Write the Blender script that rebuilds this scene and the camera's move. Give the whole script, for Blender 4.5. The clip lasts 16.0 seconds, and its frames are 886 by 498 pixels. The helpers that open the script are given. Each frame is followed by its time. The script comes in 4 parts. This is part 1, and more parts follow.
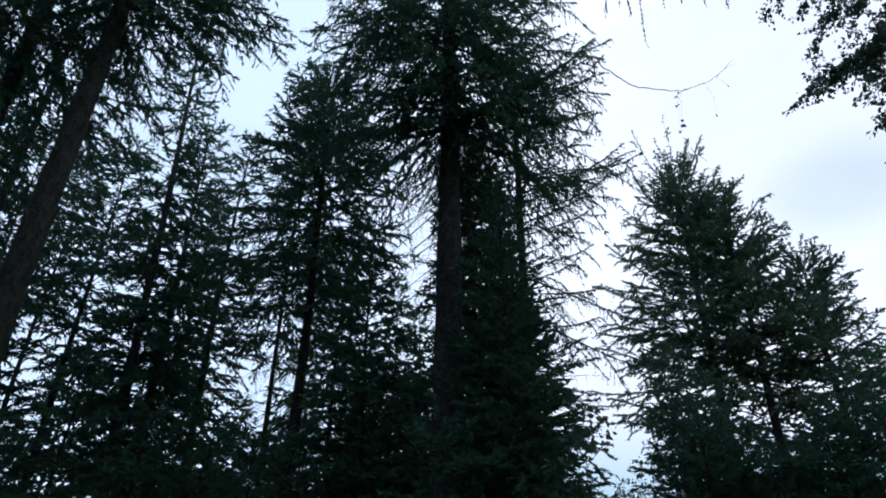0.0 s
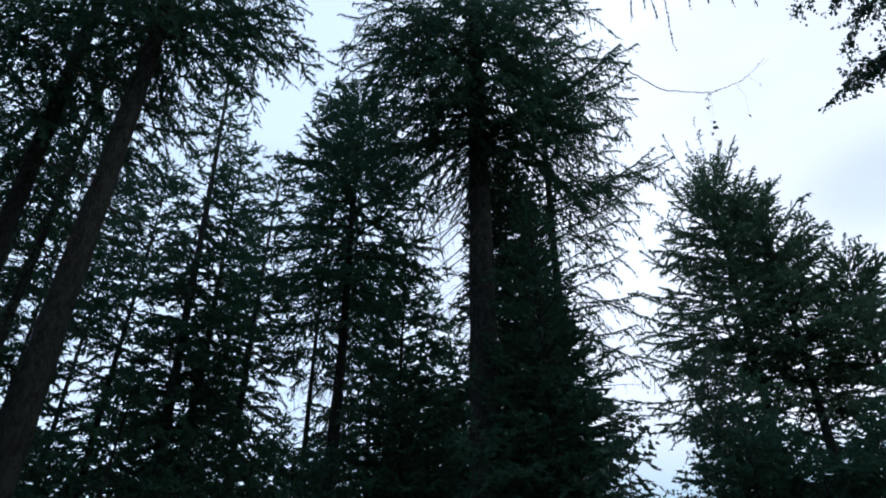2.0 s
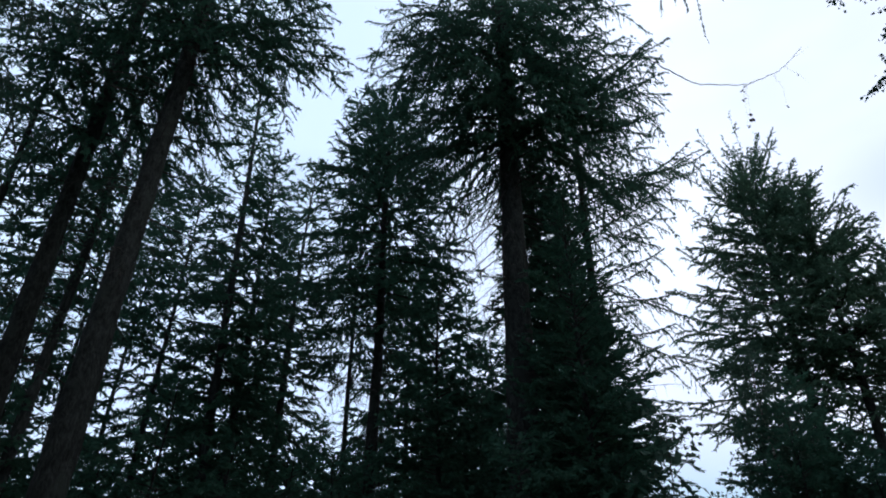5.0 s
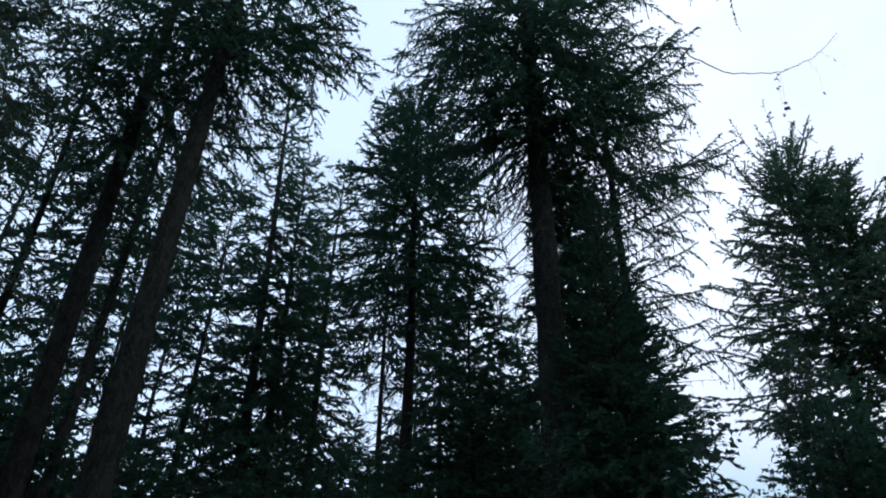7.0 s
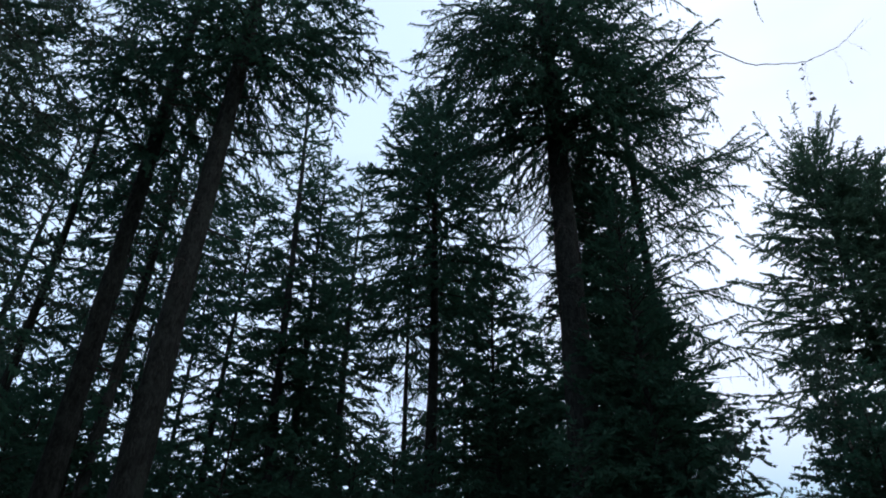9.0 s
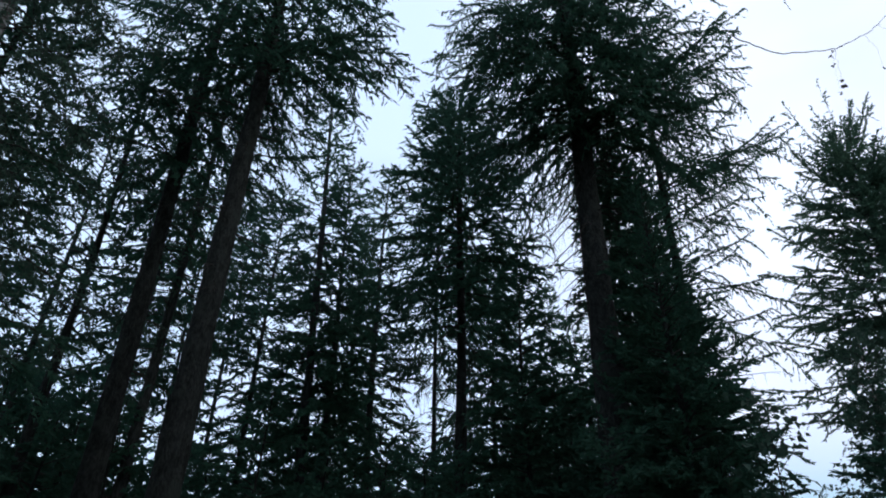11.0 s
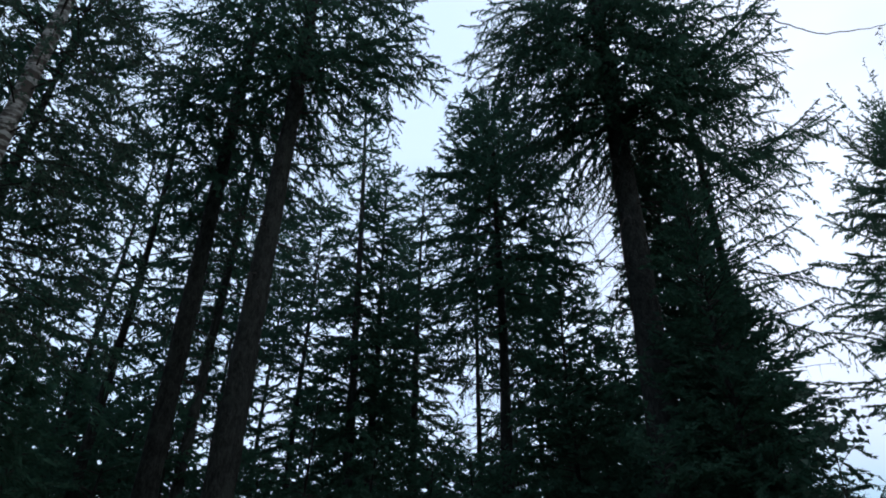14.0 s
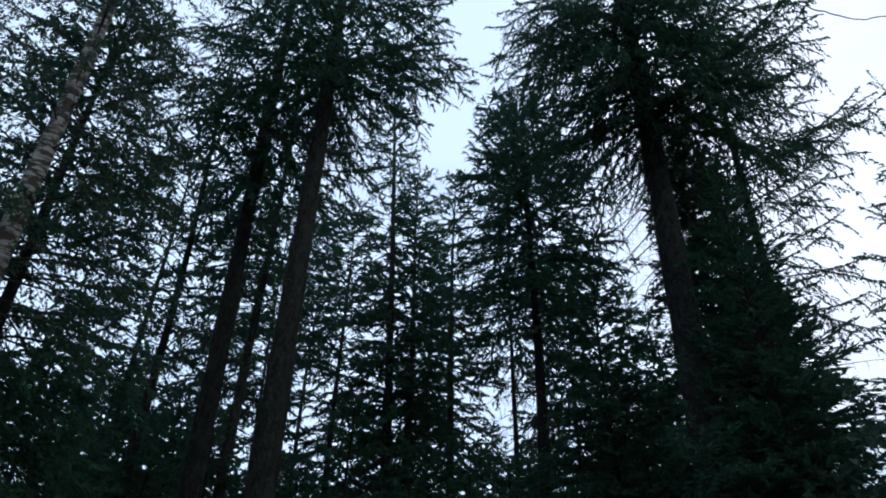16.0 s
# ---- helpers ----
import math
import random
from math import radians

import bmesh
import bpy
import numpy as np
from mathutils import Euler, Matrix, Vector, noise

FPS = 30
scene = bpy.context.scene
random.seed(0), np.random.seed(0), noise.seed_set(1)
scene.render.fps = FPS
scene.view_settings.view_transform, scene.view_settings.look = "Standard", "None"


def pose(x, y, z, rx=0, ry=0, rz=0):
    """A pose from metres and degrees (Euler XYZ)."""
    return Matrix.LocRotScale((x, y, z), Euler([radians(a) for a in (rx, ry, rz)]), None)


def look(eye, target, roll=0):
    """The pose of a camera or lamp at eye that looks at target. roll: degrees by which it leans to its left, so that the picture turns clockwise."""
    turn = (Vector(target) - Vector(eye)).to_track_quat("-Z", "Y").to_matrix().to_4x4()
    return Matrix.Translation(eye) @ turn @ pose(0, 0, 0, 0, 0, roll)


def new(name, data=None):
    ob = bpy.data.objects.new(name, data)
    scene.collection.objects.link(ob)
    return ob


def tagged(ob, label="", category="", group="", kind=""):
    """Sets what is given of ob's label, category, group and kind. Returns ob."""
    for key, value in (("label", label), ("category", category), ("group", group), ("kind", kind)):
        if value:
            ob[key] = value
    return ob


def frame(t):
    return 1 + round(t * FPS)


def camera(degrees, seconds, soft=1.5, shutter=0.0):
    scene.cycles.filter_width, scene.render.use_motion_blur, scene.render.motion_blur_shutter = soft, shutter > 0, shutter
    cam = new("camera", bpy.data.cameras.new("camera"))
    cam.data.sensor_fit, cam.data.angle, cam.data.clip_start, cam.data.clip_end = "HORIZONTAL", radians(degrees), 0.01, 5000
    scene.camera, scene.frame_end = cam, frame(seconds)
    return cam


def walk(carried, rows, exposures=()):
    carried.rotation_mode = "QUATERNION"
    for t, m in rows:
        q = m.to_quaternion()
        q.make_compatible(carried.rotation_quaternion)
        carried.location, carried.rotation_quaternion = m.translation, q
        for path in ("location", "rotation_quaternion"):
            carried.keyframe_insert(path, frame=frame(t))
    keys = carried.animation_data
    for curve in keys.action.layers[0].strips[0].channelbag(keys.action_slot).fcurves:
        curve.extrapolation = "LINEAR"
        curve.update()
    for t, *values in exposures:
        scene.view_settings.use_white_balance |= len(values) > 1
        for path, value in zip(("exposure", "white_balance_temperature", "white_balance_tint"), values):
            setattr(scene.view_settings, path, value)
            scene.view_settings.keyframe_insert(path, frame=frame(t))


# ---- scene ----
cam = camera(70.34, 16.0, soft=1.9)
PATH = (
    (0.0, -0.0000, 0.0, 1.6, 119.262, -0.755, -0.711),
    (0.5, -0.0003, 0.0, 1.6, 119.367, -0.755, -0.040),
    (1.0, -0.0006, 0.0, 1.6, 119.629, -0.843, 0.633),
    (1.5, -0.0009, 0.0, 1.6, 120.147, -0.902, 2.041),
    (2.0, -0.0012, 0.0, 1.6, 120.343, -0.536, 2.771),
    (2.5, -0.0015, 0.0, 1.6, 120.465, -0.581, 3.260),
    (3.0, -0.0018, 0.0, 1.6, 120.581, -0.706, 3.710),
    (3.5, -0.0021, 0.0, 1.6, 120.666, -0.761, 4.245),
    (4.0, -0.0024, 0.0, 1.6, 120.652, -0.755, 4.807),
    (6.5, -0.0039, 0.0, 1.6, 120.375, -1.088, 8.266),
    (7.0, -0.0042, 0.0, 1.6, 120.373, -1.156, 9.008),
    (7.5, -0.0045, 0.0, 1.6, 120.384, -1.091, 9.621),
    (8.0, -0.0048, 0.0, 1.6, 120.420, -1.011, 10.363),
    (8.5, -0.0051, 0.0, 1.6, 120.428, -1.053, 10.858),
    (9.0, -0.0054, 0.0, 1.6, 120.361, -1.141, 11.283),
    (11.5, -0.0069, 0.0, 1.6, 120.308, -1.185, 14.576),
    (12.0, -0.0072, 0.0, 1.6, 120.278, -1.215, 15.136),
    (12.5, -0.0075, 0.0, 1.6, 120.351, -1.124, 15.827),
    (13.0, -0.0078, 0.0, 1.6, 120.371, -0.974, 16.598),
    (13.5, -0.0081, 0.0, 1.6, 120.359, -1.033, 17.273),
    (14.0, -0.0084, 0.0, 1.6, 120.340, -1.049, 18.044),
    (14.5, -0.0087, 0.0, 1.6, 120.397, -0.986, 19.395),
    (15.0, -0.0090, 0.0, 1.6, 120.443, -1.067, 19.993),
    (15.5, -0.0093, 0.0, 1.6, 120.473, -1.159, 20.551),
    (16.0, -0.0096, 0.0, 1.6, 120.499, -1.287, 21.259),
)
walk(cam, [(t, pose(*p)) for t, *p in PATH])

# ---- world and light: dusk under thin bright cloud ----
world = bpy.data.worlds.new("dusk_sky")
scene.world = world
world.use_nodes = True
wn, wl = world.node_tree.nodes, world.node_tree.links
wn.clear()
w_out, w_bg = wn.new("ShaderNodeOutputWorld"), wn.new("ShaderNodeBackground")
w_sky, w_co, w_map = wn.new("ShaderNodeTexSky"), wn.new("ShaderNodeTexCoord"), wn.new("ShaderNodeMapping")
w_noise, w_ramp, w_mix = wn.new("ShaderNodeTexNoise"), wn.new("ShaderNodeValToRGB"), wn.new("ShaderNodeMix")
SUN_EL, SUN_AZ = radians(24), radians(110)
w_sky.sky_type = "NISHITA"
w_sky.sun_disc, w_sky.sun_elevation, w_sky.sun_rotation = False, SUN_EL, SUN_AZ
w_sky.dust_density, w_sky.ozone_density = 0.3, 1.0
w_map.inputs["Location"].default_value = (0.35, 0.1, 0.0)
w_map.inputs["Scale"].default_value = (1.0, 1.0, 2.6)
w_noise.inputs["Scale"].default_value = 2.3
w_noise.inputs["Detail"].default_value = 3.5
w_noise.inputs["Roughness"].default_value = 0.5
w_ramp.color_ramp.elements[0].position, w_ramp.color_ramp.elements[1].position = 0.36, 0.54
w_ramp.color_ramp.elements[0].color = (0.86, 0.86, 0.86, 1)
w_ramp.color_ramp.elements[1].color = (1, 1, 1, 1)
w_mix.data_type = "RGBA"
w_cloud = wn.new("ShaderNodeMix")
w_cloud.data_type = "RGBA"
w_cloud.inputs[6].default_value, w_cloud.inputs[7].default_value = (7.2, 9.15, 12.0, 1), (9.6, 10.65, 12.7, 1)
w_bg.inputs["Strength"].default_value = 0.108
wl.new(w_co.outputs["Generated"], w_map.inputs["Vector"])
wl.new(w_map.outputs["Vector"], w_noise.inputs["Vector"])
wl.new(w_noise.outputs["Fac"], w_ramp.inputs["Fac"])
w_dot, w_side, w_mul = wn.new("ShaderNodeVectorMath"), wn.new("ShaderNodeMapRange"), wn.new("ShaderNodeMath")
w_dot.operation, w_mul.operation = "DOT_PRODUCT", "MULTIPLY"
w_dot.inputs[1].default_value = (1.0, 0.0, 0.0)
w_side.inputs["From Min"].default_value, w_side.inputs["From Max"].default_value = -0.2, 0.22
w_side.inputs["To Min"].default_value, w_side.inputs["To Max"].default_value = 0.0, 1.0
wl.new(w_co.outputs["Generated"], w_dot.inputs[0])
wl.new(w_dot.outputs["Value"], w_side.inputs["Value"])
wl.new(w_side.outputs["Result"], w_cloud.inputs[0])
wl.new(w_cloud.outputs[2], w_mix.inputs[7])
w_mul.inputs[1].default_value = 0.97
wl.new(w_ramp.outputs["Color"], w_mul.inputs[0])
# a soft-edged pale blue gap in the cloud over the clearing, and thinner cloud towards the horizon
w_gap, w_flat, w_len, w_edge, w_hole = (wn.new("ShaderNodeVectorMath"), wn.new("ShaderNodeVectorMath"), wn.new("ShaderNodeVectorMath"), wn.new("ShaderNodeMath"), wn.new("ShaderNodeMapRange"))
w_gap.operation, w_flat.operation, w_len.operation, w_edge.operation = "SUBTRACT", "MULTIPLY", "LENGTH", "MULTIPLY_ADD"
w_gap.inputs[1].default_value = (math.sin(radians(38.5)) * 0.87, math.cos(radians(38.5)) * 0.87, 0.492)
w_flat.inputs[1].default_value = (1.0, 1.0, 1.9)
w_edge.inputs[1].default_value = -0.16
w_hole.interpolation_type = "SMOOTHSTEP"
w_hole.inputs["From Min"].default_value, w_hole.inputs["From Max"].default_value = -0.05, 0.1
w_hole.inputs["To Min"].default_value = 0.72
w_up, w_low, w_both = wn.new("ShaderNodeSeparateXYZ"), wn.new("ShaderNodeMapRange"), wn.new("ShaderNodeMath")
w_low.inputs["From Min"].default_value, w_low.inputs["From Max"].default_value = 0.08, 0.25
w_low.inputs["To Min"].default_value = 0.15
w_both.operation = "MULTIPLY"
w_foot = wn.new("ShaderNodeMix")
w_foot.inputs[2].default_value = 1.0
w_all = wn.new("ShaderNodeMath")
w_all.operation = "MULTIPLY"
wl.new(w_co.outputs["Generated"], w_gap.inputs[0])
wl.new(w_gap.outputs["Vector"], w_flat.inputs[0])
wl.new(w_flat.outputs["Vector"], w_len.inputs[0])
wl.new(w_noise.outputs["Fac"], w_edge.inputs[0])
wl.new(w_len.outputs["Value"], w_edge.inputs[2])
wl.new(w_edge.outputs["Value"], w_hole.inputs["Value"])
wl.new(w_co.outputs["Generated"], w_up.inputs[0])
wl.new(w_up.outputs["Z"], w_low.inputs["Value"])
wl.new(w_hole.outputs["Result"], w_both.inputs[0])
wl.new(w_low.outputs["Result"], w_foot.inputs[3])
wl.new(w_side.outputs["Result"], w_foot.inputs[0])
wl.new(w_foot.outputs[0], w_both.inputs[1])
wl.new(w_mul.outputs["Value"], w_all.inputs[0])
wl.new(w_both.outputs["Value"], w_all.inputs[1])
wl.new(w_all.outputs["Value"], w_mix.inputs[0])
w_tint = wn.new("ShaderNodeMix")
w_tint.data_type, w_tint.blend_type = "RGBA", "MULTIPLY"
w_tint.inputs[0].default_value = 1.0
w_tint.inputs[7].default_value = (0.66, 1.18, 1.5, 1)
wl.new(w_sky.outputs["Color"], w_tint.inputs[6])
wl.new(w_tint.outputs[2], w_mix.inputs[6])
wl.new(w_mix.outputs[2], w_bg.inputs["Color"])
wl.new(w_bg.outputs["Background"], w_out.inputs["Surface"])

sun_data = bpy.data.lights.new("sun", "SUN")
sun_data.energy, sun_data.angle, sun_data.color = 0.5, radians(15), (1.0, 0.97, 0.93)
sun = new("sun", sun_data)
sun.matrix_world = look((0, 0, 40), (-math.sin(SUN_AZ) * 10, -math.cos(SUN_AZ) * 10, 40 - 10 * math.tan(SUN_EL)))

# ---- materials ----


def material(name, rough=0.8):
    m = bpy.data.materials.new(name)
    m.use_nodes = True
    b = m.node_tree.nodes["Principled BSDF"]
    b.inputs["Roughness"].default_value = rough
    b.inputs["Specular IOR Level"].default_value = 0.1
    return m, m.node_tree.nodes, m.node_tree.links, b


def leaf_material(name, dark, light, through_light, rough=0.8):
    """Needles or leaves: colour varies from piece to piece and from tree to tree; some light passes through."""
    m, n, l, b = material(name, rough)
    geo, info, add, ramp = n.new("ShaderNodeNewGeometry"), n.new("ShaderNodeObjectInfo"), n.new("ShaderNodeMath"), n.new("ShaderNodeValToRGB")
    co, clump = n.new("ShaderNodeTexCoord"), n.new("ShaderNodeTexNoise")
    clump.inputs["Scale"].default_value = 1.3
    mul, avg = n.new("ShaderNodeMath"), n.new("ShaderNodeMath")
    mul.operation, mul.inputs[1].default_value = "MULTIPLY", 0.35
    add.operation, avg.operation = "ADD", "ADD"
    l.new(geo.outputs["Random Per Island"], mul.inputs[0])
    l.new(mul.outputs[0], add.inputs[0])
    half = n.new("ShaderNodeMath")
    half.operation, half.inputs[1].default_value = "MULTIPLY", 0.3
    l.new(info.outputs["Random"], half.inputs[0])
    l.new(half.outputs[0], add.inputs[1])
    third = n.new("ShaderNodeMath")
    third.operation, third.inputs[1].default_value = "MULTIPLY", 0.5
    l.new(co.outputs["Object"], clump.inputs["Vector"])
    l.new(clump.outputs["Fac"], third.inputs[0])
    l.new(add.outputs[0], avg.inputs[0])
    l.new(third.outputs[0], avg.inputs[1])
    l.new(avg.outputs[0], ramp.inputs["Fac"])
    ramp.color_ramp.elements[0].position, ramp.color_ramp.elements[1].position = 0.15, 0.85
    ramp.color_ramp.elements[0].color, ramp.color_ramp.elements[1].color = (*dark, 1), (*light, 1)
    l.new(ramp.outputs["Color"], b.inputs["Base Color"])
    tr, mix = n.new("ShaderNodeBsdfTranslucent"), n.new("ShaderNodeMixShader")
    l.new(ramp.outputs["Color"], tr.inputs["Color"])
    mix.inputs["Fac"].default_value = through_light
    l.new(b.outputs["BSDF"], mix.inputs[1])
    l.new(tr.outputs["BSDF"], mix.inputs[2])
    l.new(mix.outputs["Shader"], n["Material Output"].inputs["Surface"])
    return m


def bark_material(name, dark, light, scale=(8, 8, 6), bump=0.45, lichen=None):
    m, n, l, b = material(name, 0.9)
    co, mp = n.new("ShaderNodeTexCoord"), n.new("ShaderNodeMapping")
    coarse, fine, ramp, bp = n.new("ShaderNodeTexNoise"), n.new("ShaderNodeTexNoise"), n.new("ShaderNodeValToRGB"), n.new("ShaderNodeBump")
    mp.inputs["Scale"].default_value = scale
    coarse.inputs["Scale"].default_value, coarse.inputs["Detail"].default_value = 1.6, 6
    fine.inputs["Scale"].default_value, fine.inputs["Detail"].default_value = 4.5, 8
    l.new(co.outputs["Object"], mp.inputs["Vector"])
    l.new(mp.outputs["Vector"], coarse.inputs["Vector"])
    l.new(mp.outputs["Vector"], fine.inputs["Vector"])
    mul = n.new("ShaderNodeMath")
    mul.operation = "MULTIPLY"
    l.new(coarse.outputs["Fac"], mul.inputs[0])
    l.new(fine.outputs["Fac"], mul.inputs[1])
    ramp.color_ramp.elements[0].position, ramp.color_ramp.elements[1].position = 0.14, 0.38
    ramp.color_ramp.elements[0].color, ramp.color_ramp.elements[1].color = (*dark, 1), (*light, 1)
    l.new(mul.outputs[0], ramp.inputs["Fac"])
    colour = ramp.outputs["Color"]
    if lichen:
        patch, pr, mx = n.new("ShaderNodeTexNoise"), n.new("ShaderNodeValToRGB"), n.new("ShaderNodeMix")
        patch.inputs["Scale"].default_value, patch.inputs["Detail"].default_value = 3.2, 4
        pr.color_ramp.elements[0].position, pr.color_ramp.elements[1].position = 0.56, 0.66
        mx.data_type = "RGBA"
        mx.inputs[7].default_value = (*lichen, 1)
        l.new(co.outputs["Object"], patch.inputs["Vector"])
        l.new(patch.outputs["Fac"], pr.inputs["Fac"])
        l.new(pr.outputs["Color"], mx.inputs[0])
        l.new(colour, mx.inputs[6])
        colour = mx.outputs[2]
    l.new(colour, b.inputs["Base Color"])
    bp.inputs["Strength"].default_value, bp.inputs["Distance"].default_value = bump, 0.05
    l.new(mul.outputs[0], bp.inputs["Height"])
    l.new(bp.outputs["Normal"], b.inputs["Normal"])
    return m


def birch_material(name):
    m, n, l, b = material(name, 0.65)
    co, mp, mp2 = n.new("ShaderNodeTexCoord"), n.new("ShaderNodeMapping"), n.new("ShaderNodeMapping")
    bands, spots, r1, r2, mx, mx2 = (n.new("ShaderNodeTexNoise"), n.new("ShaderNodeTexNoise"), n.new("ShaderNodeValToRGB"),
                                     n.new("ShaderNodeValToRGB"), n.new("ShaderNodeMix"), n.new("ShaderNodeMix"))
    mp.inputs["Scale"].default_value, mp2.inputs["Scale"].default_value = (3, 3, 22), (2.2, 2.2, 5)
    bands.inputs["Scale"].default_value, bands.inputs["Detail"].default_value = 2.4, 6
    spots.inputs["Scale"].default_value, spots.inputs["Detail"].default_value = 3.4, 6
    for mm, nn, rr, lo, hi in ((mp, bands, r1, 0.46, 0.56), (mp2, spots, r2, 0.45, 0.53)):
        l.new(co.outputs["Object"], mm.inputs["Vector"])
        l.new(mm.outputs["Vector"], nn.inputs["Vector"])
        l.new(nn.outputs["Fac"], rr.inputs["Fac"])
        rr.color_ramp.elements[0].position, rr.color_ramp.elements[1].position = lo, hi
    for m2 in (mx, mx2):
        m2.data_type = "RGBA"
    mx.inputs[6].default_value, mx.inputs[7].default_value = (0.28, 0.29, 0.285, 1), (0.14, 0.135, 0.13, 1)
    mx2.inputs[7].default_value = (0.05, 0.045, 0.04, 1)
    l.new(r1.outputs["Color"], mx.inputs[0])
    l.new(r2.outputs["Color"], mx2.inputs[0])
    l.new(mx.outputs[2], mx2.inputs[6])
    l.new(mx2.outputs[2], b.inputs["Base Color"])
    bp = n.new("ShaderNodeBump")
    bp.inputs["Strength"].default_value, bp.inputs["Distance"].default_value, bp.invert = 0.5, 0.01, True
    l.new(r2.outputs["Color"], bp.inputs["Height"])
    l.new(bp.outputs["Normal"], b.inputs["Normal"])
    return m


def ground_material():
    m, n, l, b = material("forest_floor", 0.95)
    co, a, c, r1, r2, mx, bp = (n.new("ShaderNodeTexCoord"), n.new("ShaderNodeTexNoise"), n.new("ShaderNodeTexNoise"), n.new("ShaderNodeValToRGB"),
                                n.new("ShaderNodeValToRGB"), n.new("ShaderNodeMix"), n.new("ShaderNodeBump"))
    a.inputs["Scale"].default_value, a.inputs["Detail"].default_value = 0.35, 6
    c.inputs["Scale"].default_value, c.inputs["Detail"].default_value = 14, 8
    for t in (a, c):
        l.new(co.outputs["Object"], t.inputs["Vector"])
    l.new(c.outputs["Fac"], r1.inputs["Fac"])
    l.new(a.outputs["Fac"], r2.inputs["Fac"])
    r1.color_ramp.elements[0].color, r1.color_ramp.elements[1].color = (0.03, 0.024, 0.016, 1), (0.11, 0.085, 0.05, 1)
    r2.color_ramp.elements[0].position, r2.color_ramp.elements[1].position = 0.4, 0.6
    mx.data_type = "RGBA"
    mx.inputs[7].default_value = (0.045, 0.08, 0.025, 1)
    l.new(r2.outputs["Color"], mx.inputs[0])
    l.new(r1.outputs["Color"], mx.inputs[6])
    l.new(mx.outputs[2], b.inputs["Base Color"])
    l.new(c.outputs["Fac"], bp.inputs["Height"])
    bp.inputs["Distance"].default_value = 0.05
    l.new(bp.outputs["Normal"], b.inputs["Normal"])
    return m


NEEDLES = leaf_material("spruce_needles", (0.0195, 0.05, 0.038), (0.0435, 0.106, 0.069), 0.5)
# paler needles of one slender spruce; also a lit copy for the clearing's trees
NEEDLES_PALE_LIT = leaf_material("pale_lit_needles", (0.029, 0.063, 0.045), (0.069, 0.13, 0.083), 0.42)
LEAVES = leaf_material("birch_leaves", (0.026, 0.052, 0.04), (0.06, 0.11, 0.075), 0.4, 0.5)
BARK = bark_material("spruce_bark", (0.009, 0.0098, 0.0092), (0.031, 0.034, 0.0315), (9, 9, 4), 1.0, lichen=(0.026, 0.03, 0.027))
BARK_FAR = bark_material("slender_bark", (0.014, 0.016, 0.016), (0.046, 0.052, 0.051), (12, 12, 3), 0.4)
TWIG = bark_material("twig_bark", (0.016, 0.015, 0.014), (0.05, 0.046, 0.042), (30, 30, 30), 0.2)
BIRCH_BARK = birch_material("birch_bark")
FLOOR = ground_material()

# ---- builders ----
UP = np.array([0.0, 0.0, 1.0])


def unit(v):
    return v / np.maximum(np.linalg.norm(v, axis=-1, keepdims=True), 1e-9)


def part(name, verts, faces, mat, parent, label="", smooth=False, second=None, first_n=0):
    """One mesh object under a thing, from arrays of points and of faces with three or four corners; faces past first_n take the second material."""
    me = bpy.data.meshes.new(name)
    me.vertices.add(len(verts))
    me.vertices.foreach_set("co", np.asarray(verts, np.float32).ravel())
    k = faces.shape[1]
    me.loops.add(faces.size)
    me.loops.foreach_set("vertex_index", faces.astype(np.int32).ravel())
    me.polygons.add(len(faces))
    me.polygons.foreach_set("loop_start", np.arange(0, faces.size, k, dtype=np.int32))
    me.update(calc_edges=True)
    if smooth:
        me.polygons.foreach_set("use_smooth", np.ones(len(faces), bool))
    me.materials.append(mat)
    if second:
        me.materials.append(second)
        me.polygons.foreach_set("material_index", (np.arange(len(faces)) >= first_n).astype(np.int32))
    ob = new(name, me)
    ob.parent = parent
    return tagged(ob, label)


def thing(name, label, category, at, group="", turn=0.0, kind="", lean=(0.0, 0.0)):
    ob = new(name)
    ob.empty_display_size = 0.3
    ob.matrix_world = pose(*at, *lean, turn)
    return tagged(ob, label, category, group, kind)


def spot(azimuth, distance, z=0.0):
    """A place by its bearing from the walk's start, in degrees clockwise from straight ahead, and its distance."""
    a = radians(azimuth)
    return (math.sin(a) * distance, math.cos(a) * distance, z)


def tubes(axes, radii, sides=3):
    """Tapered tubes round many curves at once. axes: (n, k, 3); radii: (n, k)."""
    n, k, _ = axes.shape
    tan = unit(np.gradient(axes, axis=1))
    ref = np.where(np.abs(tan[..., 2:3]) > 0.9, np.array([1.0, 0, 0]), UP)
    side = unit(np.cross(tan, ref))
    nor = np.cross(side, tan)
    ang = np.arange(sides) * 2 * np.pi / sides
    ring = (side[:, :, None] * np.cos(ang)[:, None] + nor[:, :, None] * np.sin(ang)[:, None]) * radii[:, :, None, None]
    verts = (axes[:, :, None] + ring).reshape(-1, 3)
    i, j, s = np.meshgrid(np.arange(n), np.arange(k - 1), np.arange(sides), indexing="ij")
    a = (i * k + j) * sides + s
    b = (i * k + j) * sides + (s + 1) % sides
    faces = np.stack([a, b, b + sides, a, b + sides, a + sides], -1).reshape(-1, 3)
    return verts, faces


def needles_on(rng, base, way, length, width):
    """Needle-clad twig ends: one slim pointed triangle each."""
    n = len(base)
    off = unit(np.cross(way, rng.normal(size=(n, 3)))) * (width / 2)[:, None]
    verts = np.stack([base - off, base + off, base + way * length[:, None]], 1).reshape(-1, 3)
    return verts, np.arange(n * 3).reshape(-1, 3)


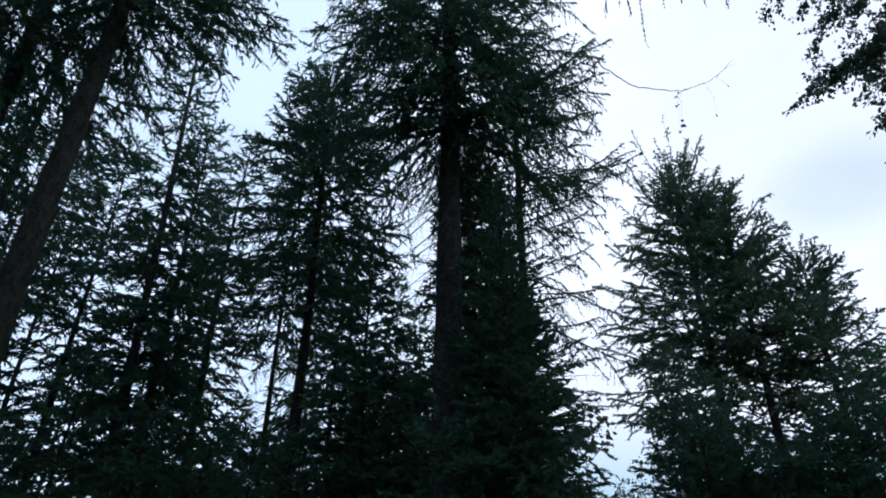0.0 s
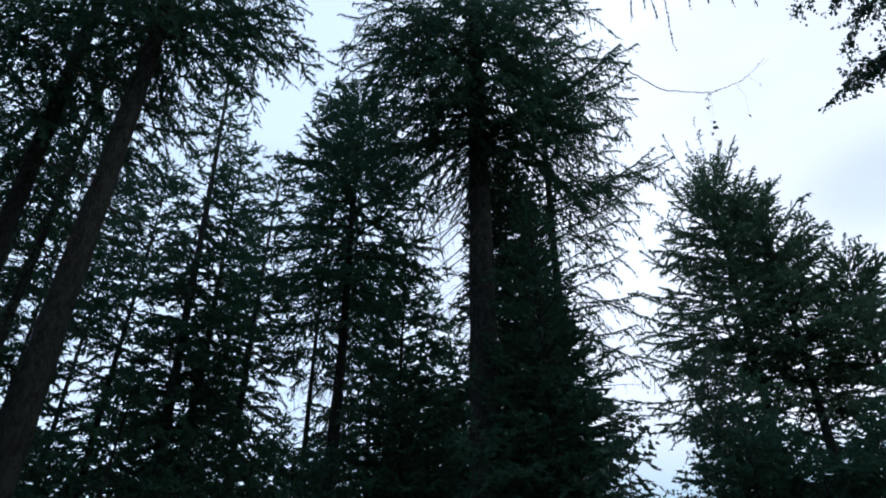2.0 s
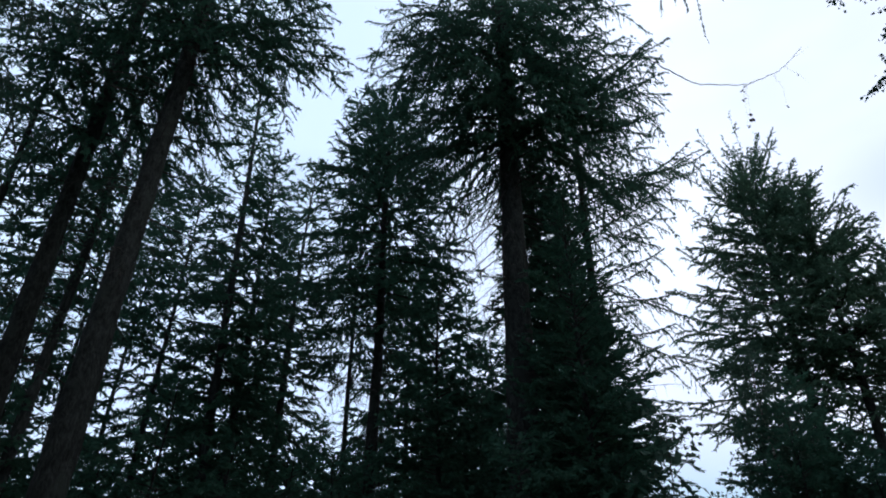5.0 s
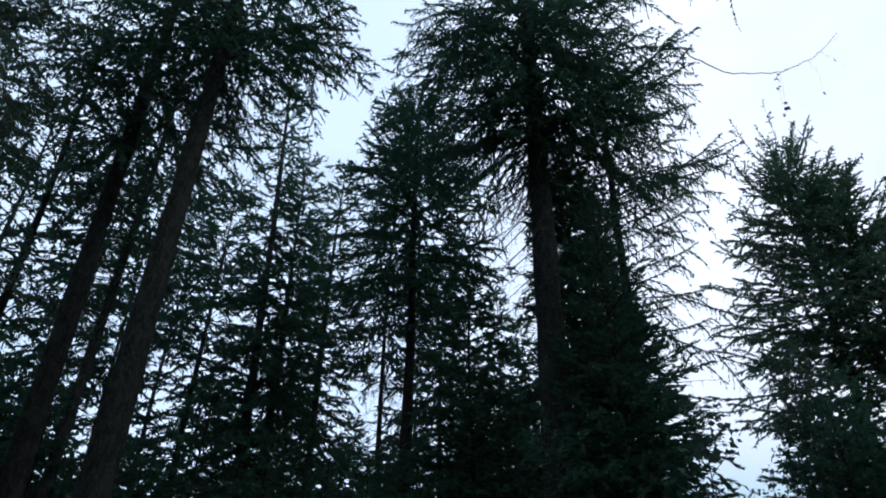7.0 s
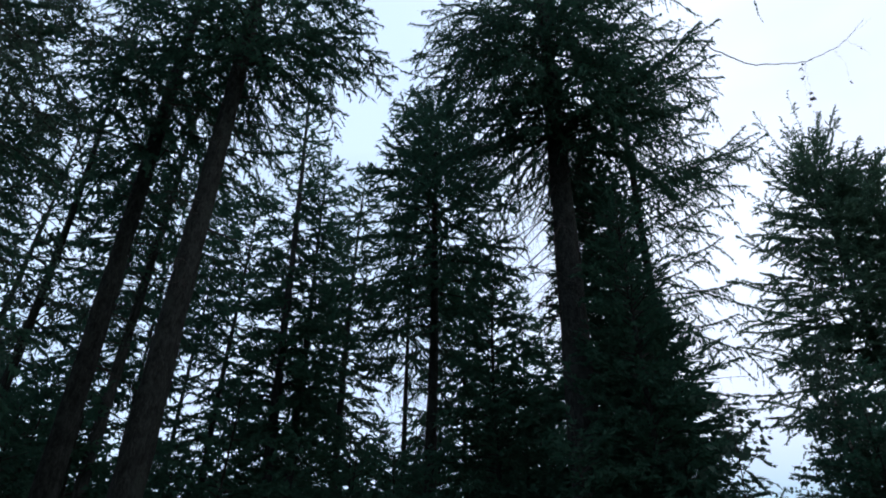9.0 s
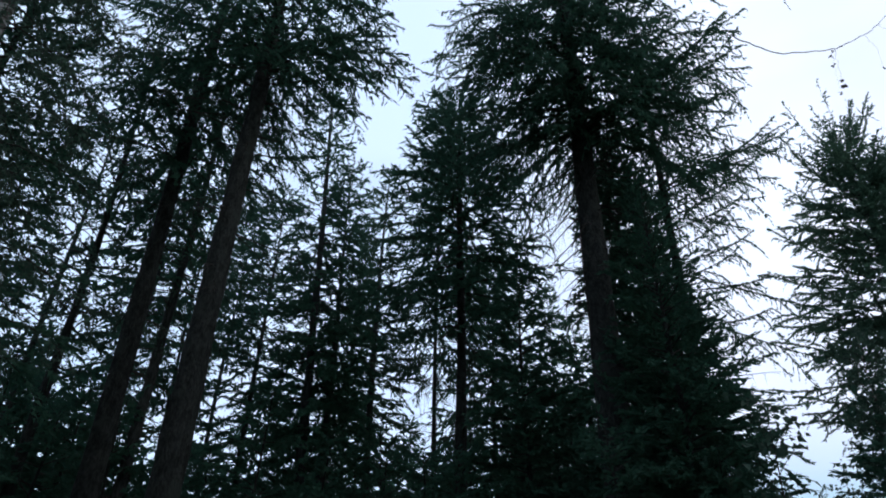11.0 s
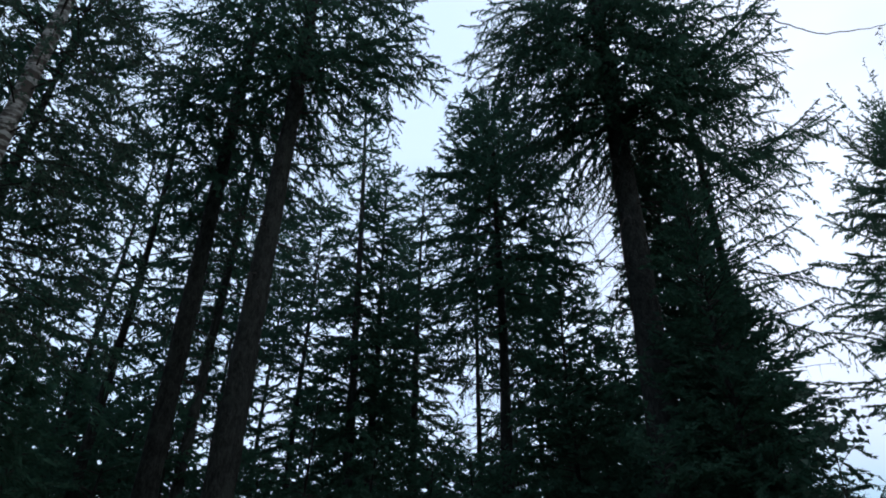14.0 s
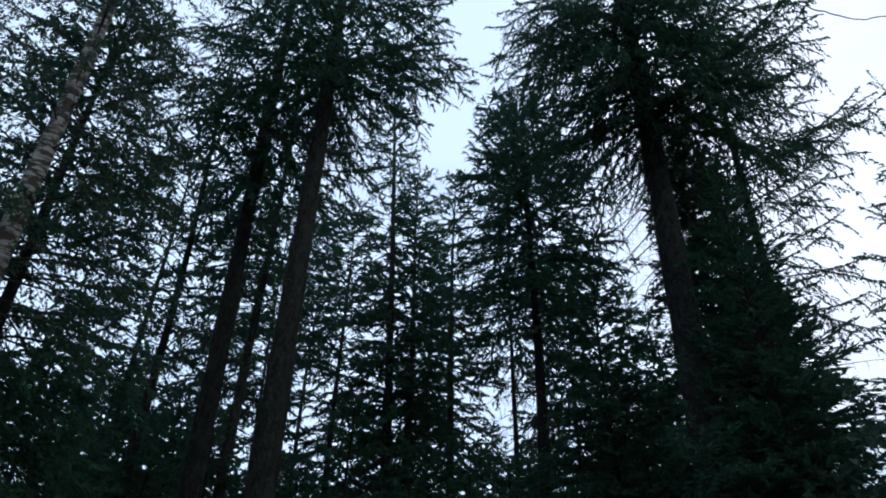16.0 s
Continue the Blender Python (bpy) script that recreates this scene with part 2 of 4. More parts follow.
def blades(rng, base, way, length, width):
    """Small creased leaves: a diamond of two triangles each."""
    n = len(base)
    side = unit(np.cross(way, rng.normal(size=(n, 3))))
    nor = np.cross(way, side)
    mid = base + way * (length * rng.uniform(0.35, 0.55, n))[:, None]
    off = side * (width / 2)[:, None]
    crease = nor * (width * 0.3)[:, None]
    verts = np.stack([base, mid + off + crease, base + way * length[:, None], mid - off + crease], 1).reshape(-1, 3)
    i = np.arange(n)[:, None] * 4
    faces = np.concatenate([i + [0, 1, 2], i + [0, 2, 3]], 1).reshape(-1, 3)
    return verts, faces


def along(axes, idx, s):
    k = axes.shape[1] - 1
    f = np.clip(s, 0, 0.9999) * k
    i = f.astype(int)
    w = (f - i)[:, None]
    return axes[idx, i] * (1 - w) + axes[idx, i + 1] * w, unit(axes[idx, i + 1] - axes[idx, i])


def ragged(counts):
    idx = np.repeat(np.arange(len(counts)), counts)
    k = np.arange(len(idx)) - np.repeat(np.cumsum(counts) - counts, counts)
    return idx, k, counts[idx]


def bough_axes(rng, z, az, length, rise, sag, tip, trunk_x, steps=8, loose=1.0):
    """Curves of boughs: they leave the trunk at height z, rise or fall, sag, and turn up at the tip."""
    s = np.linspace(0, 1, steps)[None, :]
    out = length[:, None] * s
    dz = length[:, None] * (np.tan(rise)[:, None] * s - sag[:, None] * s ** 2 + tip[:, None] * s ** 4)
    bend = az[:, None] + rng.normal(0, 0.12 * loose, len(z))[:, None] * s + rng.normal(0, 0.03, (len(z), steps)) * s
    wob = rng.normal(0, 0.012, (len(z), steps)) * length[:, None] * s
    ox, oy = trunk_x(z)
    return np.stack([ox[:, None] + np.cos(bend) * out, oy[:, None] + np.sin(bend) * out, z[:, None] + dz + wob], -1)


def curves_from(rng, p, az, length, rise, sag, tip, steps):
    """Curves that leave the points p on a bearing, rise or fall, sag, and turn up at the tip."""
    n = len(p)
    s = np.linspace(0, 1, steps)[None, :]
    sway = np.sin(s * rng.uniform(3, 7, n)[:, None] + rng.uniform(0, 6.3, n)[:, None]) * 0.06 * length[:, None] * s + rng.normal(0, 0.014, (n, steps)) * length[:, None] * s
    bend = az[:, None] + rng.normal(0, 0.22, n)[:, None] * s
    out = length[:, None] * s
    dz = length[:, None] * (np.tan(rise)[:, None] * s - sag[:, None] * s ** 2 + tip[:, None] * s ** 4)
    x = p[:, 0:1] + np.cos(bend) * out - np.sin(bend) * sway
    y = p[:, 1:2] + np.sin(bend) * out + np.cos(bend) * sway
    return np.stack([x, y, p[:, 2:3] + dz + sway * 0.6], -1)


def forks(rng, axes, length, per=0.45, ratio=0.55, sag=0.3):
    """Side boughs, alternating along their boughs and growing shorter towards the end."""
    n = np.where(length > 0.45, np.clip((length / per).astype(int), 1, 7), 0)
    idx, k, m = ragged(n)
    s = 0.14 + 0.76 * (k + rng.uniform(0, 1, len(k))) / m
    p, t = along(axes, idx, s)
    lf = ratio * length[idx] * (1.2 - s) * rng.lognormal(0, 0.28, len(k)) + 0.1
    az = np.arctan2(t[:, 1], t[:, 0]) + np.where(k % 2 == 0, 1, -1) * rng.uniform(0.4, 1.0, len(k))
    rise = np.arctan2(t[:, 2], np.hypot(t[:, 0], t[:, 1])) * 0.75 + rng.normal(0, 0.16, len(k))
    return curves_from(rng, p, az, lf, rise, sag * rng.uniform(0.3, 1.8, len(k)), rng.uniform(0, 0.2, len(k)), 5), lf, idx


def sprays(rng, axes, length, gap2=0.06, gap3=0.028, twig=0.17, size=0.07, width=0.024, hang=0.3, start=0.1, loose=0.3, sheath=0.03, brush=1.9):
    """Needle-clad twigs round boughs, in tufts of uneven vigour."""
    n = len(length)
    n2 = np.maximum((length / gap2).astype(int), 3)
    idx, k, m = ragged(n2)
    s = start + (1 - start) * (k + rng.uniform(0, 1, len(k))) / m
    vigour = 0.75 + 0.45 * np.sin(s * length[idx] * rng.uniform(5, 10, n)[idx] + rng.uniform(0, 6.3, n)[idx])
    p, t = along(axes, idx, s)
    lat = unit(np.cross(t, UP))
    phi = rng.normal(0, 0.55, len(k)) + np.pi * (k % 2)
    radial = lat * np.cos(phi)[:, None] + np.cross(lat, t) * (0.75 * np.sin(phi))[:, None]
    ang = rng.uniform(0.4, 1.2, len(k))[:, None]
    way = unit(t * np.cos(ang) + radial * np.sin(ang) - UP * (hang * rng.uniform(0.1, 1.4, len(k)))[:, None])
    l2 = twig * vigour * rng.lognormal(0, 0.35, len(k)) * np.minimum(1, 0.45 + 2.2 * (1 - s)) * np.minimum(1, 0.5 + 2.5 * s)
    n3 = np.maximum((l2 / gap3).astype(int), 2)
    i3, k3, m3 = ragged(n3)
    u = (k3 + rng.uniform(0.1, 1, len(k3))) / m3
    base = p[i3] + way[i3] * (l2[i3] * u)[:, None] - UP * (0.45 * hang * l2[i3] * u ** 2)[:, None]
    w3 = unit(way[i3] * 0.75 + unit(rng.normal(size=(len(k3), 3))) * (0.2 + loose * rng.uniform(0, 1, len(k3)))[:, None] - UP * (0.5 * hang * rng.uniform(0, 1.2, len(k3)))[:, None])
    l3 = size * rng.lognormal(-0.08, 0.35, len(k3))
    # needles clothing the bough itself, closest towards its end
    i4, k4, m4 = ragged((length / sheath).astype(int) + 3)
    p4, t4 = along(axes, i4, start + (1 - start) * ((k4 + rng.uniform(0, 1, len(k4))) / m4) ** 0.85)
    w4 = unit(t4 * 0.8 + rng.normal(0, 0.42, (len(k4), 3)) - UP * (0.5 * hang))
    owner = np.concatenate([idx[i3], idx, i4])
    mesh = needles_on(rng, np.concatenate([base, p, p4]), np.concatenate([w3, unit(way - UP * 0.15 * hang), w4]),
                      np.concatenate([l3, l2 * 0.92, size * rng.uniform(0.5, 1.2, len(k4))]),
                      np.concatenate([width * rng.uniform(0.6, 1.25, len(l3)), np.full(len(p), width * 0.4), brush * width * rng.uniform(0.6, 1.1, len(k4))]))
    return mesh, owner


def clothed(rng, axes, length, thick, per=0.45, ratio=0.55, **look_of):
    """Boughs with their side boughs and needles: the wood and the needles, with the bough that each face belongs to."""
    sub, lf, who = forks(rng, axes, length, per, ratio, 0.2 + 0.45 * look_of["hang"])
    taper = np.linspace(1, 0.16, axes.shape[1])[None, :]
    w1 = tubes(axes, thick[:, None] * taper, 4)
    w2 = tubes(sub, np.minimum(0.0035 + 0.0035 * lf, 0.012)[:, None] * np.linspace(1, 0.25, 5)[None, :])
    o1 = np.repeat(np.arange(len(axes)), len(w1[1]) // len(axes))
    o2 = np.repeat(who, len(w2[1]) // max(len(who), 1))
    n1, own1 = sprays(rng, axes, length, start=0.3, **look_of)
    n2, own2 = sprays(rng, sub, lf, **look_of)
    return join(w1, w2), np.concatenate([o1, o2]), join(n1, n2), np.concatenate([own1, who[own2]])


def hung(name, tree, wood, wood_owner, leaf, leaf_owner, wood_mat, leaf_mat):
    """Each bough as one part of its own, wood and needles together."""
    for i in range(wood_owner.max() + 1):
        fw, fl = wood[1][wood_owner == i], leaf[1][leaf_owner == i]
        used, again = np.unique(fw, return_inverse=True)
        pts = leaf[0][fl.ravel()]
        v, f = join((wood[0][used], again.reshape(-1, 3)), (pts, np.arange(len(pts)).reshape(-1, 3)))
        part(name, v, f, wood_mat, tree, second=leaf_mat, first_n=len(fw))


def tip_at(base, root, azimuth, elevation, distance, sag=0.2, tip=0.06):
    """A bough of a tree at base that leaves the trunk at height root and ends on a bearing and height angle from the eye."""
    a = radians(azimuth)
    dx, dy = math.sin(a) * distance - base[0], math.cos(a) * distance - base[1]
    far = math.hypot(dx, dy)
    dz = 1.6 + distance * math.tan(radians(elevation)) - root
    return (root, math.degrees(math.atan2(dx, dy)), far, math.degrees(math.atan(dz / far + sag - tip)), sag, tip)


def join(*sets):
    verts, faces, n = [], [], 0
    for v, f in sets:
        verts.append(v)
        faces.append(f + n)
        n += len(v)
    return np.concatenate(verts), np.concatenate(faces)


def bare_twigs(rng, axes, length, gap=0.2, reach=0.3, radius=0.004, hang=0.3):
    """Thin leafless side twigs on dead boughs."""
    n2 = np.maximum((length / gap).astype(int), 2)
    idx, k, n = ragged(n2)
    s = 0.12 + 0.86 * (k + rng.uniform(0, 1, len(k))) / n
    p, t = along(axes, idx, s)
    lat = unit(np.cross(t, UP)) * np.where(k % 2 == 0, 1, -1)[:, None]
    way = unit(t * 0.7 + lat * 0.6 + rng.normal(0, 0.5, (len(k), 3)))
    l2 = (reach * length[idx] * (1.05 - s) + 0.08) * rng.uniform(0.4, 1.3, len(k))
    u = np.linspace(0, 1, 4)[None, :, None]
    ax = p[:, None] + way[:, None] * l2[:, None, None] * u - UP * (hang * rng.uniform(0.1, 1.6, len(k)) * l2)[:, None, None] * u ** 2
    ax += rng.normal(0, 0.06, ax.shape) * l2[:, None, None] * u
    return tubes(ax, radius * (1.1 - u[..., 0]) * np.ones((len(k), 1)))


def trunk_mesh(rng, height, dia, sway, sides=16, rings=40, flare=0.5):
    """A tapered, slightly wandering trunk with a root flare; returns its mesh and its axis as a function."""
    ph = rng.uniform(0, 6.28, 4)

    def axis(z):
        u = z / height
        return (sway * (np.sin(2.1 * u * 3.1 + ph[0]) - np.sin(ph[0])) * u, sway * (np.sin(1.7 * u * 3.3 + ph[1]) - np.sin(ph[1])) * u)

    def radius(z):
        u = np.clip(z / height, 0, 1)
        return dia / 2 * ((1 - u) ** 0.85 * 0.97 + 0.03) * (1 + flare * np.exp(-z / 0.35))

    z = height * np.linspace(0, 1, rings) ** 1.15
    z[0] = -0.15
    ox, oy = axis(np.maximum(z, 0))
    ang = np.arange(sides) * 2 * np.pi / sides
    rr = radius(np.maximum(z, 0))[:, None] * (1 + 0.05 * rng.normal(size=(rings, sides)) + 0.05 * np.sin(3 * ang + ph[2])[None, :])
    verts = np.stack([ox[:, None] + np.cos(ang) * rr, oy[:, None] + np.sin(ang) * rr, np.repeat(z[:, None], sides, 1)], -1).reshape(-1, 3)
    j, s = np.meshgrid(np.arange(rings - 1), np.arange(sides), indexing="ij")
    a, b = j * sides + s, j * sides + (s + 1) % sides
    return (verts, np.stack([a, b, b + sides, a + sides], -1).reshape(-1, 4)), axis, radius


def spruce(seed, at, height, dia, live, reach, label, boughs=120, dead=None, dead_n=0, dead_len=1.2, dead_extra=(), hang=0.3, fine=1.0, sway=0.08,
           needles=None, bark=None, shape=0.8, group="", extra=(), name="spruce_tree", keep=None, rise=(0.75, -0.05), sag=0.28, bottom=0.85, turn=0.0, lean=(0.0, 0.0),
           size=0.086, width=0.037, girth=1.0, twig=0.19, density=1.0, split=False, crowd=1.0, core=0.0, whorl=0.0, sheath=0.03, per=0.45, ratio=0.55):
    """A conifer: trunk, dead boughs, limbs and a needle crown. live: height where the living crown starts; reach: its longest bough;
    keep: a function of height and bearing that thins the crown; extra: single boughs of (height, bearing, length, rise, sag, tip);
    twig: length of the needle-clad twigs; per, ratio: spacing and share of the side boughs; core: share of the crown's height, from the top,
    with a close-grown inside; whorl: height between the tiers of boughs."""
    rng = np.random.default_rng(seed)
    tree = thing(name, label, "tree", at, group, turn, lean=lean)
    mesh, axis, radius = trunk_mesh(rng, height, dia, sway)
    part("trunk", *mesh, bark or BARK, tree, smooth=True)
    u = (np.arange(boughs) + rng.uniform(0, 1, boughs)) / boughs
    z = live + (height - 0.15 - live) * u ** crowd
    if whorl:
        z = np.clip(np.round(z / whorl) * whorl + rng.normal(0, 0.2 * whorl, boughs), live, height - 0.35)
    az = np.arange(boughs) * 2.39996 + rng.normal(0, 0.35, boughs)
    v = 1 - (z - live) / (height - live)
    prof = np.minimum(1, (v * 1.25) ** shape) * (1 - (1 - bottom) * np.clip((v - 0.75) / 0.25, 0, 1))
    length = reach * prof * rng.uniform(0.5, 1.15, boughs) + 0.12
    if keep:
        sel = keep(z, az % (2 * np.pi), rng)
        z, az, length, v = z[sel], az[sel], length[sel], v[sel]
    up = rise[0] + (rise[1] - rise[0]) * v ** 0.7 + rng.normal(0, 0.14, len(z))
    ox, oy = axis(z)
    axes = curves_from(rng, np.stack([ox, oy, z], -1), az, length, up, sag * (0.4 + v) * rng.uniform(0.6, 1.3, len(z)), rng.uniform(0.04, 0.16, len(z)), 8)
    if extra:
        e = np.array(extra, float)
        ox, oy = axis(e[:, 0])
        axes = np.concatenate([axes, curves_from(rng, np.stack([ox, oy, e[:, 0]], -1), np.radians(90 - e[:, 1]), e[:, 2], np.radians(e[:, 3]), e[:, 4], e[:, 5], 8)])
        length, z = np.concatenate([length, e[:, 2]]), np.concatenate([z, e[:, 0]])
    thick = np.minimum(0.007 + 0.0062 * length, radius(z) * 0.6) * girth
    wood, wood_owner, leaf, owner = clothed(rng, axes, length, thick, per=per, ratio=ratio, gap2=0.07 * fine / density, gap3=0.03 * fine / density, twig=twig,
                                            size=size * fine ** 0.7, width=width * fine ** 0.7, hang=hang, sheath=sheath * fine)
    near = np.nonzero((z > height - core * (height - live)) & (length > 0.8))[0]
    if len(near):
        s = np.tile(np.linspace(0, 0.55, 5), len(near))
        inner = along(axes, np.repeat(near, 5), s)[0].reshape(len(near), 5, 3)
        more, who = sprays(rng, inner, length[near] * 0.5, gap2=0.09, gap3=0.07, hang=hang, twig=0.24, size=0.1, width=min(0.06, 1.8 * width), start=0.03, sheath=0.08)
        owner = np.concatenate([owner, near[who]])
        leaf = join(leaf, more)
    if split:
        hung("bough", tree, wood, wood_owner, leaf, owner, TWIG, needles or NEEDLES)
    else:
        part("crown", *join(wood, leaf), TWIG, tree, second=needles or NEEDLES, first_n=len(wood[1]))
    if dead_n:
        taper = np.linspace(1, 0.16, 8)[None, :]
        zd = rng.uniform(dead, live + 0.4, dead_n)
        ad = rng.uniform(0, 2 * np.pi, dead_n)
        ld = dead_len * rng.uniform(0.35, 1.2, dead_n)
        ox, oy = axis(zd)
        ax = curves_from(rng, np.stack([ox, oy, zd], -1), ad, ld, rng.normal(-0.25, 0.2, dead_n), rng.uniform(0.05, 0.35, dead_n), rng.uniform(0, 0.1, dead_n), 8)
        if dead_extra:
            e = np.array(dead_extra, float)
            ox, oy = axis(e[:, 0])
            ax = np.concatenate([ax, curves_from(rng, np.stack([ox, oy, e[:, 0]], -1), np.radians(90 - e[:, 1]), e[:, 2], np.radians(e[:, 3]), e[:, 4], e[:, 5], 8)])
            ld = np.concatenate([ld, e[:, 2]])
        for i in range(len(ax)):
            wood = tubes(ax[i:i + 1], (0.004 + (0.0055 if i < dead_n else 0.0085) * ld[i]) * taper, 4)
            part("dead_branch", *join(wood, bare_twigs(rng, ax[i:i + 1], ld[i:i + 1], 0.09, 0.3, hang=0.6)), TWIG, tree, "bare grey dead branch")
    return tree


def broadleaf(seed, at, height, dia, live, reach, label, limbs=40, leaf=0.045, bark=None, name="birch_tree", group="", weep=0.5, sway=0.2, fill=1.0,
              rise=(1.0, 0.45), keep=None, leaves=None, twig_gap=0.09, lean=(0, 0), profile=None, twig=1.0):
    """A birch or bush: trunk, limbs, hanging twigs and a crown of small leaves."""
    rng = np.random.default_rng(seed)
    tree = thing(name, label, "tree", at, group)
    mesh, axis0, radius = trunk_mesh(rng, height, dia, sway)
    vx, fx = mesh
    vx[:, 0] += lean[0] * vx[:, 2]
    vx[:, 1] += lean[1] * vx[:, 2]

    def axis(z):
        ox, oy = axis0(z)
        return ox + lean[0] * z, oy + lean[1] * z

    part("trunk", vx, fx, bark or BIRCH_BARK, tree, smooth=True)
    z = live + (height * 0.97 - live) * (np.arange(limbs) + rng.uniform(0, 1, limbs)) / limbs
    az = np.arange(limbs) * 2.39996 + rng.normal(0, 0.4, limbs)
    v = 1 - (z - live) / (height - live)
    length = reach * (profile(v) if profile else np.minimum(1, 0.3 + v * 1.1)) * rng.uniform(0.55, 1.1, limbs)
    if keep:
        sel = keep(z, az % (2 * np.pi), rng)
        z, az, length, v = z[sel], az[sel], length[sel], v[sel]
    axes = bough_axes(rng, z, az, length, rise[0] + (rise[1] - rise[0]) * v, 0.35 + 0.5 * weep * rng.uniform(0.5, 1.4, len(z)), np.zeros(len(z)), axis, 9)
    taper = np.linspace(1, 0.12, 9)[None, :]
    wood = tubes(axes, np.minimum(0.005 + 0.0048 * length, radius(z) * 0.6)[:, None] * taper, 4)
    n2 = np.maximum((length / twig_gap).astype(int), 3)
    idx, k, n = ragged(n2)
    s = 0.2 + 0.8 * (k + rng.uniform(0, 1, len(k))) / n
    p, t = along(axes, idx, s)
    way = unit(t * 0.5 + rng.normal(0, 0.55, (len(k), 3)) - UP * weep * 0.6)
    l2 = twig * (0.25 + 0.25 * length[idx] * (1.05 - s)) * rng.uniform(0.5, 1.3, len(k))
    u = np.linspace(0, 1, 5)[None, :, None]
    tw = p[:, None] + way[:, None] * l2[:, None, None] * u - UP * (weep * 0.7 * l2)[:, None, None] * u ** 2
    twigs = tubes(tw, 0.0035 * (1.1 - u[..., 0]) * np.ones((len(k), 1)))
    wood = join(wood, twigs)
    n3 = np.maximum((l2 / (leaf * 0.55) * fill).astype(int), 3)
    i3, k3, m3 = ragged(n3)
    b, t3 = along(tw, i3, (k3 + rng.uniform(0.1, 1, len(k3))) / m3)
    w3 = unit(t3 * 0.5 + rng.normal(0, 0.6, (len(k3), 3)) - UP * 0.5)
    l3 = leaf * rng.uniform(0.6, 1.3, len(k3))
    foliage = blades(rng, b + rng.normal(0, leaf * 0.35, b.shape), w3, l3, l3 * rng.uniform(0.6, 0.85, len(k3)))
    part("crown", *join(wood, foliage), TWIG, tree, second=leaves or LEAVES, first_n=len(wood[1]))
    return tree


def facing(lo, hi, share=0.0):
    """Keeps the boughs whose bearing (degrees clockwise from straight ahead) lies between lo and hi, and a share of the others."""
    def keep(z, az, rng):
        b = (90 - np.degrees(az)) % 360
        inside = (b >= lo) & (b <= hi) if lo <= hi else (b >= lo) | (b <= hi)
        return inside | (rng.uniform(0, 1, len(z)) < share)
    return keep

# ---- ground: one uneven sheet to the horizon ----
side = np.concatenate([-np.geomspace(2500, 6, 22), np.linspace(-5, 5, 9), np.geomspace(6, 2500, 22)])
gx, gy = np.meshgrid(side, side + 14, indexing="ij")
gz = np.array([noise.noise((x * 0.23, y * 0.23, 0.0)) * 0.12 for x, y in zip(gx.ravel(), gy.ravel())]) - 0.06
m = len(side)
gi, gj = np.meshgrid(np.arange(m - 1), np.arange(m - 1), indexing="ij")
ga = gi * m + gj
ground = part("ground", np.stack([gx.ravel(), gy.ravel(), gz], -1), np.stack([ga, ga + m, ga + m + 1, ga + 1], -1).reshape(-1, 4), FLOOR, None, smooth=True)
tagged(ground, "brown needle-strewn forest floor with green moss", "ground", kind="structure")

